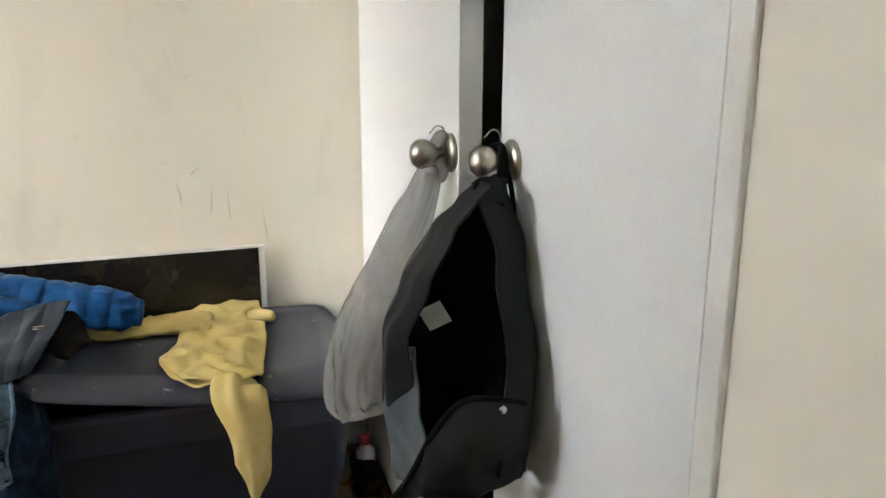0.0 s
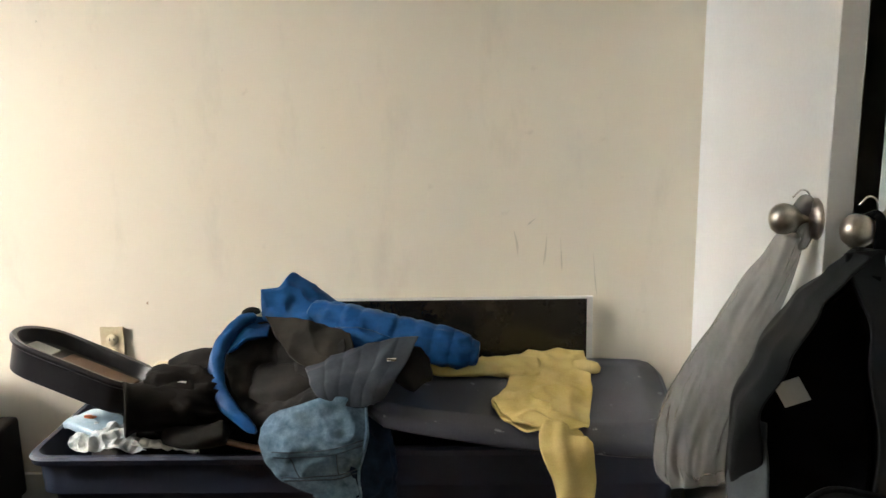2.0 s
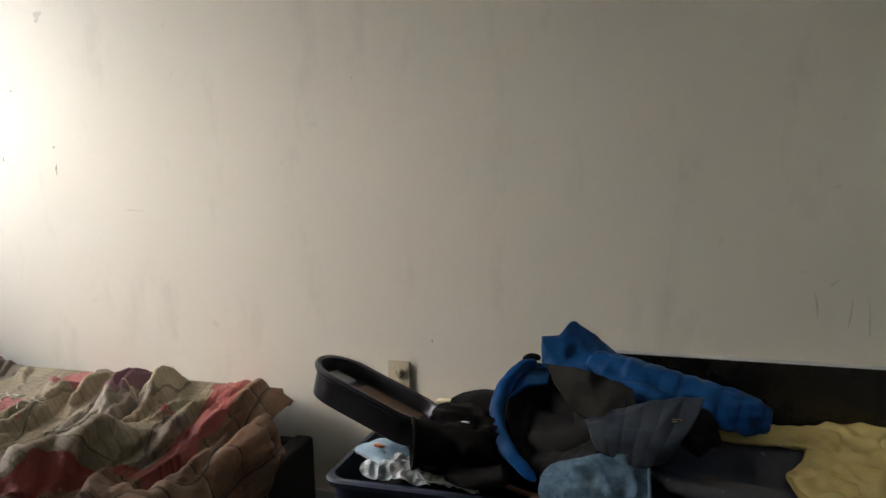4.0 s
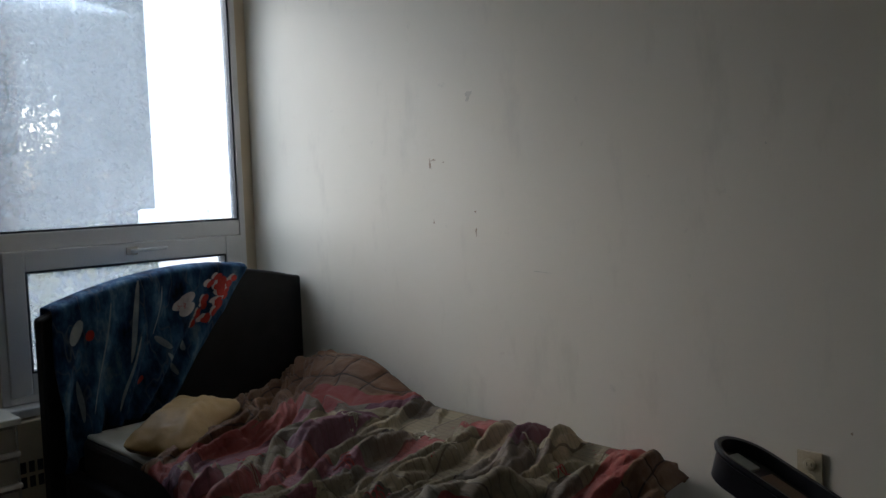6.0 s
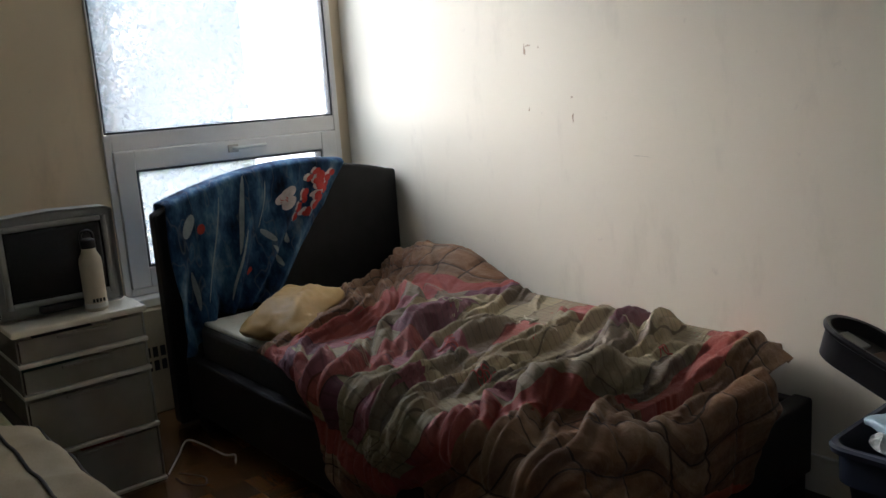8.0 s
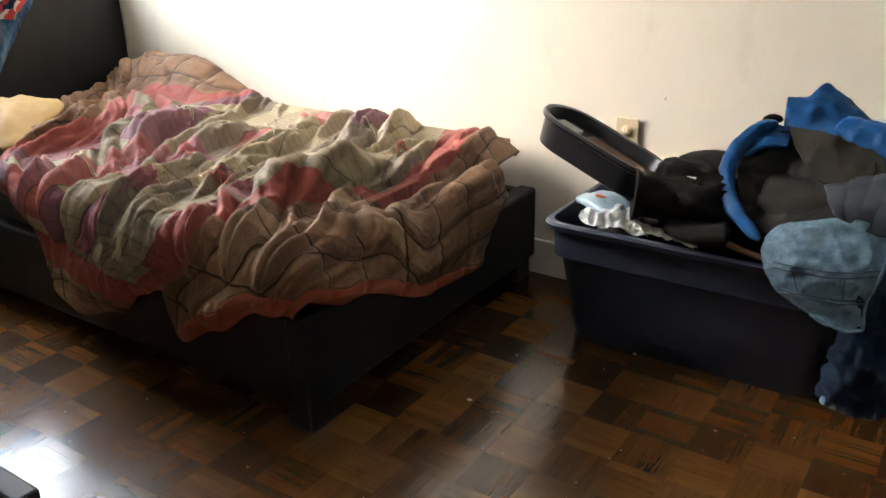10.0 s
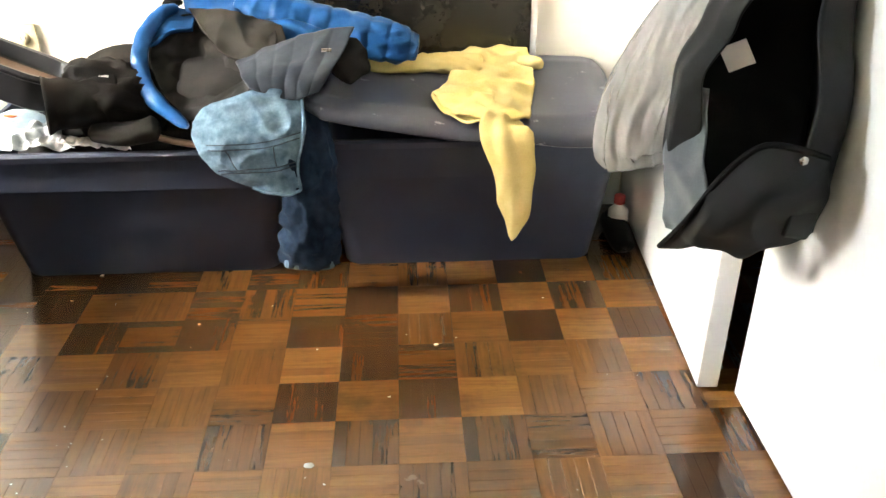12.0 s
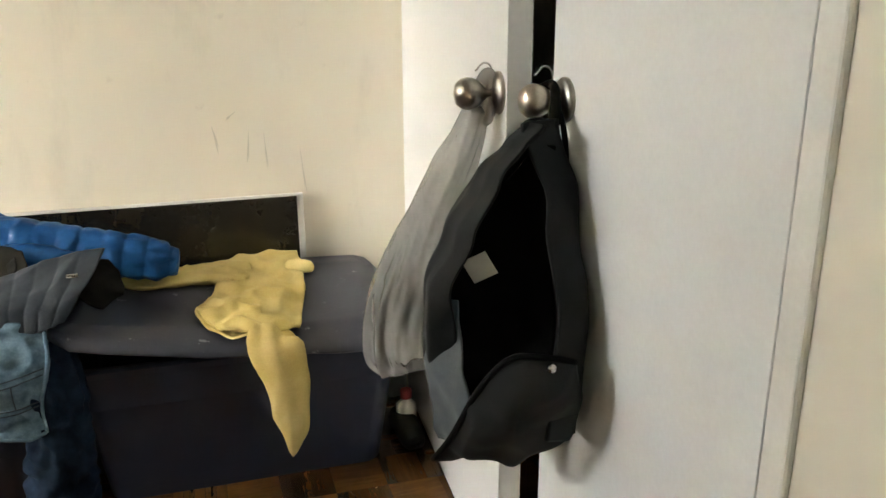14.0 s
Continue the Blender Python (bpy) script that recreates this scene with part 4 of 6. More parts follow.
part("base_ring", lathe([(0.0367, 0.012), (0.0372, 0.014), (0.0372, 0.026), (0.0367, 0.028)], bmx), M["trim"], bottle, "", True)
cap = part("cap", lathe([(0.023, 0.212), (0.0245, 0.214), (0.0245, 0.238), (0.020, 0.244)], bmx), M["black_plastic"], bottle, "black screw cap", True)
part("loop", wire([(-3.665, -1.555, 0.880), (-3.665, -1.552, 0.903), (-3.665, -1.535, 0.912), (-3.665, -1.518, 0.903), (-3.665, -1.515, 0.880)], 0.005, 20), M["black_plastic"], cap, "black carrying loop", True)
for k in range(4):
    part("lettering", boxed(-3.6295, -3.6275, -1.555 + k * 0.011, -1.548 + k * 0.011, 0.674, 0.686), M["black_plastic"], bottle)

# second bed with tan bedding
bed2 = thing("bed", (-3.0, -2.35, 0), "black faux-leather single bed, mattress showing at the foot", "bed")
soft(part("side_rail", boxed(-3.95, -1.90, -1.845, -1.800, 0.05, 0.325), M["leather"], bed2), 0.006, 2)
soft(part("side_rail", boxed(-3.95, -1.90, -2.90, -2.855, 0.05, 0.325), M["leather"], bed2), 0.006, 2)
soft(part("footboard", boxed(-1.945, -1.90, -2.855, -1.845, 0.05, 0.325), M["leather"], bed2), 0.006, 2)
soft(part("headboard", boxed(-4.02, -3.95, -2.90, -1.95, 0.03, 0.60), M["leather"], bed2), 0.012, 3)
for x, y in ((-1.99, -1.85), (-1.99, -2.90), (-3.93, -1.85), (-3.93, -2.90)):
    soft(part("leg", boxed(x, x + 0.07, y, y + 0.07, 0.0, 0.052), M["leather"], bed2), 0.004)
M["floral"] = surface("faded_floral_ticking", (0.36, 0.42, 0.27), (0.66, 0.56, 0.30), 26, 0.75, bump=0.2)
mt2 = tagged(part("mattress", boxed(-3.93, -2.02, -2.84, -1.865, 0.19, 0.385), M["floral"]), "faded floral mattress on the second bed", "mattress")
soft(mt2, 0.03, 4)
M["tan"] = surface("tan_cotton", (0.34, 0.27, 0.17), (0.46, 0.38, 0.26), 5, 0.85, grain=260, bump=0.25)
M["tan_seam"] = surface("dark_piping", (0.05, 0.045, 0.04), (0.08, 0.07, 0.06), 20, 0.8)


def tan_pos(u, v):
    x = -3.40 + 1.40 * u
    yf = -2.55 + 0.74 * v
    z = 0.405 + 0.035 * (1 - v * 0.4) + 0.035 * math.exp(-((x + 2.45) / 0.3) ** 2)
    over = max(0.0, yf + 1.90)
    y = min(yf, -1.90) + (0.09 * math.sin(min(over / 0.09, 1.57)) if over else 0)
    z -= 0.09 * (1 - math.cos(min(over / 0.09, 1.57)))
    z += 0.030 * ridge((x * 0.6 + 0.5 * yf, yf * 1.4, 0), 4, 9.0) + 0.006 * fold((x, yf, 0), 11)
    edge = min(1, min(1 - u, 1 - v, u) * 14)
    return Vector((x, y, max(z - 0.03 * (1 - edge) ** 2, 0.335)))


tnb, _ = grid_mesh(tan_pos, 100, 60)
bmesh.ops.recalc_face_normals(tnb, faces=tnb.faces)
tan = thing("tan_blanket", (-2.6, -2.1, 0.4), "tan cotton bedspread with dark piping on the second bed", "blanket")
tn = part("cloth", tnb, M["tan"], tan, "", True)
ts = tn.modifiers.new("thickness", "SOLIDIFY")
ts.thickness, ts.offset = 0.028, -1
for off in (0.985, 0.80):
    part("piping", wire([tuple(tan_pos(u / 12, off) + Vector((0, 0.002, 0.004))) for u in range(13)], 0.0045, 70), M["tan_seam"], tan, "", True)

# cables on the floor
tagged(part("white_cable", wire([(-3.62, -1.39, 0.004), (-3.75, -1.30, 0.004), (-3.86, -1.22, 0.005), (-3.76, -1.19, 0.004), (-3.62, -1.175, 0.004), (-3.585, -1.15, 0.006), (-3.52, -1.178, 0.006)], 0.0035, 60), M["trim"], None, "", True), "thin white charging cable lying on the floor", "cable")
tagged(part("black_cable", wire([(-3.60, -1.36, 0.004), (-3.50, -1.31, 0.004), (-3.44, -1.335, 0.004), (-3.50, -1.38, 0.004), (-3.57, -1.385, 0.004)], 0.003, 50), M["gasket"], None, "", True), "thin black cable coiled on the floor", "cable")

# ---- back wall: baseboard, outlets, panel, marks ----
soft(tagged(part("baseboard", boxed(WX + 0.13, -0.01, -0.014, -0.001, 0, 0.125), M["trim"]), "white painted baseboard, dusty", "baseboard", kind="structure"), 0.004)
M["plate"] = surface("ivory_outlet_plate", (0.55, 0.47, 0.30), (0.60, 0.52, 0.36), 20, 0.4, bump=0.03)
out = thing("wall_outlet", (-1.658, -0.003, 0.515), "ivory duplex wall outlet", "outlet")
soft(part("plate", boxed(-1.693, -1.623, -0.007, -0.001, 0.455, 0.572), M["plate"], out), 0.0025, 2)
for z in (0.535, 0.492):
    rec = part("receptacle", lathe([(0.0165, 0), (0.0165, 0.003), (0.015, 0.0045)], Matrix.Translation((-1.658, -0.0065, z)) @ pose(0, 0, 0, 90, 0, 0), 24), M["plate"], out, "", True)
    for dx in (-0.006, 0.006):
        part("slot", boxed(-1.658 + dx - 0.001, -1.658 + dx + 0.001, -0.0118, -0.0105, z - 0.003, z + 0.006), M["gasket"], rec)
plug = thing("wall_adapter", (-1.50, -0.02, 0.46), "small ivory plug-in adapter on the wall", "adapter")
soft(part("case", boxed(-1.535, -1.475, -0.035, -0.001, 0.420, 0.468), M["plate"], plug), 0.006)
M["gloss_black"] = surface("glossy_black_print", (0.010, 0.009, 0.007), (0.022, 0.019, 0.013), 3, 0.18, bump=0.0)
M["paper"] = surface("white_card", (0.66, 0.65, 0.62), (0.74, 0.73, 0.70), 10, 0.7)
panel = thing("framed_poster", (-0.69, -0.03, 0.15), "dark glossy poster with a white border leaning on the wall", "poster")
pm = Matrix.Translation((-0.69, -0.030, 0.11)) @ pose(0, 0, 0, -2.0, 0, 0)
bm = bmesh.new()
box(bm, -0.405, 0.403, -0.004, 0.004, 0, 0.54, pm)
soft(part("board", bm, M["paper"], panel, "white card border"), 0.001)
bm = bmesh.new()
box(bm, -0.393, 0.386, -0.0065, -0.0045, 0.01, 0.533, pm)
part("print", bm, M["gloss_black"], panel, "dark glossy print")
M["mark"] = surface("grey_wall_mark", (0.60, 0.565, 0.475), (0.66, 0.62, 0.525), 40, 0.7)
M["chip"] = surface("brown_paint_chip", (0.42, 0.32, 0.22), (0.54, 0.44, 0.33), 40, 0.7)


def wall_mark(x, z, w, h, turn, mat, seed):
    bm = bmesh.new()
    c = []
    for i in range(14):
        a = 2 * math.pi * i / 14
        r = 1 + 0.35 * math.sin(a * 3 + seed) + 0.2 * math.sin(a * 5 + seed * 2)
        px, pz = w * r * math.cos(a), h * r * math.sin(a)
        c.append(bm.verts.new((x + px * math.cos(turn) - pz * math.sin(turn), -0.0012, z + px * math.sin(turn) + pz * math.cos(turn))))
    bm.faces.new(c)
    bmesh.ops.recalc_face_normals(bm, faces=bm.faces)
    bmesh.ops.solidify(bm, geom=bm.faces[:], thickness=0.0008)
    return part("wall_mark", bm, mat, bpy.data.objects["wall_north"])


for x, z, w, h, t, mt in ((-2.901, 1.660, 0.012, 0.020, -0.5, "mark"), (-3.113, 1.414, 0.005, 0.018, 0.1, "chip"), (-3.095, 1.430, 0.014, 0.003, 0.1, "chip"), (-3.04, 1.42, 0.004, 0.003, 0, "chip"), (-2.879, 1.155, 0.003, 0.016, 0.0, "chip"), (-2.88, 1.23, 0.004, 0.004, 0, "chip"), (-3.10, 1.19, 0.003, 0.007, 0, "chip"), (-2.58, 1.02, 0.035, 0.0015, -0.05, "mark"), (-1.78, 1.42, 0.003, 0.003, 0, "mark"), (-1.55, 0.64, 0.003, 0.004, 0, "chip"), (-0.50, 0.80, 0.003, 0.03, 0.15, "mark"), (-0.42, 0.775, 0.0025, 0.035, -0.1, "mark"), (-0.375, 0.76, 0.002, 0.04, 0.05, "mark"), (-0.46, 0.86, 0.015, 0.002, 0.7, "mark"), (-0.28, 0.70, 0.002, 0.05, 0.1, "mark")):
    wall_mark(x, z, w, h, t, M[mt], x * 9)
# ---- clothes on the totes ----
def cloth(name, lo, hi, scale=10, grain=260, bump=0.3, rough=0.85):
    return surface(name, lo, hi, scale, rough, 0, 0.14, grain, bump, 0.002)


M["blue_nylon"] = cloth("blue_nylon", (0.006, 0.046, 0.160), (0.018, 0.092, 0.265), 12, 90, 0.35, 0.38)
M["lining"] = cloth("dark_grey_lining", (0.013, 0.012, 0.0115), (0.030, 0.027, 0.024), 9)
M["facing"] = cloth("brown_grey_facing", (0.018, 0.016, 0.013), (0.033, 0.029, 0.023), 9)
M["grey_nylon"] = cloth("grey_nylon", (0.026, 0.032, 0.042), (0.046, 0.054, 0.066), 10, 90, 0.3, 0.42)
M["black_cloth"] = cloth("black_cloth", (0.007, 0.0062, 0.0055), (0.017, 0.0145, 0.012), 9)
M["denim"] = cloth("washed_denim", (0.070, 0.125, 0.185), (0.17, 0.255, 0.335), 60, 420, 0.5)
M["dark_denim"] = cloth("dark_denim", (0.006, 0.011, 0.024), (0.018, 0.036, 0.068), 22, 420, 0.4)
M["yellow"] = cloth("yellow_fleece", (0.60, 0.45, 0.135), (0.72, 0.58, 0.25), 9, 300, 0.4)
M["wood"] = surface("brown_wood", (0.10, 0.05, 0.028), (0.15, 0.08, 0.045), 12, 0.5, squash=(2, 12, 12))
M["steel"] = surface("bright_steel", (0.55, 0.55, 0.55), (0.65, 0.65, 0.64), 30, 0.25, 1.0)
M["white_plastic"] = surface("crumpled_white_plastic", (0.30, 0.34, 0.37), (0.66, 0.67, 0.66), 30, 0.3, grain=60, bump=0.3)
M["blue_pack"] = surface("pale_blue_packaging", (0.16, 0.26, 0.36), (0.34, 0.44, 0.52), 14, 0.35)
M["orange"] = surface("orange_label", (0.60, 0.12, 0.03), (0.70, 0.17, 0.05), 20, 0.5)

tagged(part("dark_clothes", limb([(-1.62, -0.22, 0.31, 0.12, 0.05), (-1.45, -0.22, 0.33, 0.16, 0.07), (-1.25, -0.22, 0.36, 0.16, 0.09), (-1.05, -0.21, 0.38, 0.15, 0.10)], 50, 40, 0.012, 20, 1.0, side=(0, 0, 1)), M["black_cloth"], None, "", True), "heap of dark clothes filling the open tote", "clothing")
hood = thing("black_jacket", (-1.32, -0.33, 0.42), "black jacket bunched up on top of the open tote", "jacket")
part("body", limb([(-1.43, -0.34, 0.470, 0.065, 0.060), (-1.36, -0.33, 0.480, 0.080, 0.065), (-1.29, -0.32, 0.465, 0.080, 0.055), (-1.22, -0.30, 0.44, 0.06, 0.035)], 90, 60, 0.030, 34, 2.0, side=(0, 0, 1)), M["black_cloth"], hood, "", True)


def funnel(a, b, ra, rb, seed):
    """An open rolled cuff of cloth between two centres."""
    a, b = Vector(a), Vector(b)
    d = (b - a).normalized()
    s = d.cross(Vector((0, 0, 1))).normalized()
    t = s.cross(d)

    def pos(u, v):
        k = 2 * math.pi * v
        r = ra + (rb - ra) * u
        r *= 1 + 0.16 * fold((math.cos(k), math.sin(k), u * 2), 1.4, seed)
        lip = 0.010 * math.exp(-(u / 0.08) ** 2)
        return a + (b - a) * u + (s * math.cos(k) + t * math.sin(k) * 0.9) * (r + lip)
    bm, g = grid_mesh(pos, 24, 40, closed=True)
    bmesh.ops.recalc_face_normals(bm, faces=bm.faces)
    bmesh.ops.solidify(bm, geom=bm.faces[:], thickness=0.006)
    return bm


part("hood", funnel((-1.475, -0.405, 0.485), (-1.33, -0.34, 0.475), 0.056, 0.066, 4.0), M["black_cloth"], hood, "open black hood", True)
part("sleeve", limb([(-1.43, -0.20, 0.50, 0.035, 0.03), (-1.36, -0.19, 0.525, 0.05, 0.03), (-1.28, -0.19, 0.525, 0.05, 0.03), (-1.18, -0.22, 0.49, 0.05, 0.04)], 40, 30, 0.008, 24, 6.0, side=(0, 0, 1)), M["black_cloth"], hood, "", True)
part("sleeve", limb([(-1.38, -0.41, 0.425, 0.03, 0.02), (-1.30, -0.425, 0.420, 0.038, 0.022), (-1.22, -0.41, 0.43, 0.035, 0.025)], 36, 28, 0.006, 24, 8.0, side=(0, 0, 1)), M["lining"], hood, "", True)
part("care_tag", boxed(-1.352, -1.330, -0.372, -0.366, 0.527, 0.541), M["paper"], hood, "small white tag")
tagged(part("wooden_rod", wire([(-1.30, -0.40, 0.432), (-1.22, -0.425, 0.408), (-1.10, -0.438, 0.386)], 0.008, 20), M["wood"], None, "", True), "thin brown wooden rod lying on the tote rim", "rod")

# scooped plastic shell standing in the open tote
def stadium(L, W, z, n=16):
    pts = []
    for i in range(n + 1):
        a = -math.pi / 2 + math.pi * i / n
        pts.append((L / 2 - W / 2 + W / 2 * math.cos(a), W / 2 * math.sin(a), z))
    for i in range(n + 1):
        a = math.pi / 2 + math.pi * i / n
        pts.append((-L / 2 + W / 2 + W / 2 * math.cos(a), W / 2 * math.sin(a), z))
    return pts


tray = bmesh.new()
tm = Matrix.Translation((-1.622, -0.285, 0.540)) @ pose(0, 0, 0, -8, 21, -6)
lay_rows = []
for L, W, z in ((0.34, 0.13, -0.055), (0.38, 0.175, -0.045), (0.405, 0.205, 0.028), (0.425, 0.225, 0.034), (0.43, 0.23, 0.042), (0.42, 0.22, 0.050), (0.395, 0.192, 0.048), (0.388, 0.185, 0.036), (0.375, 0.170, 0.012), (0.35, 0.145, 0.006)):
    lay_rows.append([tray.verts.new(tm @ Vector(p)) for p in stadium(L * 0.92, W * 0.88, z * 0.92)])
for a, b in zip(lay_rows, lay_rows[1:]):
    for i in range(len(a)):
        j = (i + 1) % len(a)
        tray.faces.new((a[i], a[j], b[j], b[i]))
tray.faces.new(lay_rows[0][::-1])
tray.faces.new(lay_rows[-1])
M["shell_plastic"] = surface("black_shell_plastic", (0.010, 0.010, 0.012), (0.020, 0.020, 0.023), 9, 0.35, grain=200, bump=0.1)
shell = thing("plastic_shell", (-1.57, -0.28, 0.45), "black rounded plastic case tilted in the open tote", "case")
part("shell", tray, M["shell_plastic"], shell, "", 38)
pad = bmesh.new()
box(pad, -0.155, -0.085, -0.045, 0.04, 0.007, 0.016, tm)
soft(part("pad", pad, M["tv_grey"], shell, "worn grey foam pad"), 0.003)
bp2 = bmesh.new()
box(bp2, -0.06, 0.13, -0.050, 0.055, 0.007, 0.014, tm)
soft(part("pad", bp2, M["wood"], shell, "brown inner pad"), 0.004)

# packaging in the tote
wrap = thing("plastic_wrapping", (-1.45, -0.42, 0.37), "crumpled white plastic bag poking out of the tote", "plastic bag")
part("bag", sheet([[(-1.62, -0.35, 0.402), (-1.55, -0.34, 0.420), (-1.47, -0.35, 0.415)], [(-1.62, -0.395, 0.386), (-1.54, -0.395, 0.402), (-1.45, -0.40, 0.398)], [(-1.58, -0.415, 0.376), (-1.50, -0.42, 0.386), (-1.42, -0.418, 0.380)]], 60, 70, 0.016, 30, 3.0, 0.002), M["white_plastic"], wrap, "", False)
part("twist", sheet([[(-1.47, -0.385, 0.405), (-1.39, -0.40, 0.400), (-1.30, -0.415, 0.385)], [(-1.46, -0.412, 0.392), (-1.38, -0.42, 0.388), (-1.29, -0.425, 0.378)]], 24, 60, 0.009, 36, 5.0, 0.002), M["paper"], wrap, "", False)
pack = thing("food_packet", (-1.58, -0.32, 0.38), "pale blue packet with an orange spot in the tote", "packet")
part("packet", limb([(-1.655, -0.27, 0.405, 0.045, 0.010), (-1.59, -0.31, 0.415, 0.05, 0.014), (-1.51, -0.355, 0.40, 0.042, 0.01)], 40, 28, 0.004, 26, 2.0, side=(0, 0, 1), sharp=4), M["blue_pack"], pack, "", True)
part("spot", lathe([(0.017, 0), (0.017, 0.003), (0.015, 0.004)], Matrix.Translation((-1.598, -0.315, 0.428)) @ pose(0, 0, 0, -12, 6, 0), 20), M["orange"], pack, "orange spot", True)

# blue puffer jacket
coat = thing("puffer_jacket", (-1.0, -0.25, 0.45), "blue quilted jacket with grey lining thrown over both totes", "jacket")
part("collar", sheet([[(-1.195, -0.12, 0.706), (-1.15, -0.10, 0.710), (-1.117, -0.06, 0.738), (-1.06, -0.06, 0.700), (-1.00, -0.06, 0.655)], [(-1.188, -0.15, 0.660), (-1.14, -0.15, 0.668), (-1.09, -0.13, 0.672), (-1.03, -0.12, 0.655), (-0.97, -0.11, 0.625)], [(-1.178, -0.17, 0.615), (-1.12, -0.19, 0.620), (-1.06, -0.19, 0.620), (-1.00, -0.18, 0.605), (-0.95, -0.16, 0.585)]], 50, 60, 0.008, 16, 2.0, 0.012, quilt=0.003, along=2), M["blue_nylon"], coat, "stiff upright blue collar", True)
part("hood_back", sheet([[(-1.262, -0.20, 0.600), (-1.222, -0.17, 0.645), (-1.16, -0.15, 0.640)], [(-1.255, -0.27, 0.578), (-1.212, -0.25, 0.605), (-1.16, -0.22, 0.605)]], 30, 36, 0.006, 18, 5.0, 0.010), M["blue_nylon"], coat, "", True)
part("lining", sheet([[(-1.215, -0.19, 0.625), (-1.16, -0.165, 0.630), (-1.08, -0.17, 0.630), (-0.97, -0.20, 0.615)], [(-1.255, -0.27, 0.565), (-1.17, -0.230, 0.560), (-1.07, -0.25, 0.572), (-0.95, -0.28, 0.590)], [(-1.225, -0.35, 0.500), (-1.15, -0.320, 0.498), (-1.06, -0.34, 0.515), (-0.97, -0.36, 0.550)], [(-1.150, -0.420, 0.445), (-1.10, -0.440, 0.465), (-1.05, -0.44, 0.485), (-0.99, -0.42, 0.520)]], 80, 80, 0.011, 15, 3.0, 0.006), M["lining"], coat, "crumpled dark grey lining", True)
part("inner_facing", sheet([[(-1.175, -0.165, 0.642), (-1.10, -0.19, 0.645), (-1.02, -0.205, 0.630), (-0.95, -0.215, 0.612)], [(-1.14, -0.22, 0.612), (-1.07, -0.245, 0.605), (-1.00, -0.265, 0.598), (-0.93, -0.28, 0.592)], [(-1.09, -0.28, 0.570), (-1.05, -0.305, 0.556), (-1.01, -0.315, 0.560), (-0.95, -0.33, 0.566)]], 50, 50, 0.011, 12, 8.0, 0.008), M["facing"], coat, "brown-grey inner facing folded back", True)
part("under_side", limb([(-1.20, -0.24, 0.49, 0.09, 0.05), (-1.08, -0.25, 0.485, 0.14, 0.055), (-0.95, -0.25, 0.49, 0.13, 0.05), (-0.84, -0.25, 0.50, 0.08, 0.03)], 40, 32, 0.010, 20, 5.0, side=(0, 0, 1)), M["lining"], coat, "", True)
part("front_edge", limb([(-1.195, -0.180, 0.650, 0.010, 0.008), (-1.232, -0.200, 0.640, 0.014, 0.010), (-1.268, -0.262, 0.596, 0.017, 0.012), (-1.272, -0.318, 0.540, 0.018, 0.012), (-1.228, -0.392, 0.488, 0.018, 0.011), (-1.145, -0.452, 0.443, 0.010, 0.008)], 90, 20, 0.006, 30, 1.0, 0.002, 0.05), M["blue_nylon"], coat, "blue quilted front edge", True)
part("sleeve", limb([(-1.07, -0.13, 0.640, 0.036, 0.030), (-0.97, -0.15, 0.612, 0.056, 0.042), (-0.84, -0.17, 0.588, 0.054, 0.042), (-0.72, -0.19, 0.568, 0.050, 0.040), (-0.65, -0.20, 0.554, 0.042, 0.032), (-0.612, -0.20, 0.548, 0.026, 0.022)], 150, 36, 0.011, 44, 3.0, 0.0045, 0.050), M["blue_nylon"], coat, "blue quilted sleeve", True)
part("sleeve_fold", limb([(-1.00, -0.205, 0.598, 0.022, 0.024), (-0.92, -0.21, 0.590, 0.030, 0.026), (-0.85, -0.215, 0.575, 0.024, 0.022), (-0.80, -0.22, 0.572, 0.012, 0.012)], 60, 26, 0.012, 40, 7.0), M["blue_nylon"], coat, "", True)
part("front_panel", sheet([[(-1.05, -0.31, 0.552), (-0.95, -0.30, 0.588), (-0.86, -0.29, 0.612), (-0.765, -0.29, 0.626)], [(-1.03, -0.37, 0.548), (-0.95, -0.365, 0.566), (-0.87, -0.36, 0.580), (-0.79, -0.36, 0.586)], [(-1.02, -0.41, 0.545), (-0.95, -0.425, 0.540), (-0.89, -0.43, 0.540), (-0.815, -0.41, 0.555)], [(-1.00, -0.445, 0.528), (-0.945, -0.455, 0.512), (-0.895, -0.455, 0.505), (-0.845, -0.44, 0.515)]], 70, 90, 0.006, 12, 4.0, 0.014, quilt=0.0032, across=6), M["grey_nylon"], coat, "slate grey quilted front panel", True)
part("cuff", limb([(-0.82, -0.375, 0.545, 0.045, 0.016), (-0.775, -0.335, 0.562, 0.050, 0.022), (-0.742, -0.31, 0.560, 0.042, 0.022)], 24, 28, 0.006, 26, 4.0, side=(0.3, -0.55, 0.7)), M["black_cloth"], coat, "black cuff", True)
part("zipper_pull", boxed(-0.838, -0.815, -0.382, -0.376, 0.592, 0.598), M["steel"], coat, "small steel zipper pull")
part("zip_flap", limb([(-1.235, -0.175, 0.652, 0.008, 0.005), (-1.215, -0.165, 0.660, 0.010, 0.006), (-1.190, -0.155, 0.655, 0.008, 0.005)], 20, 16, 0.002), M["black_cloth"], coat, "", True)

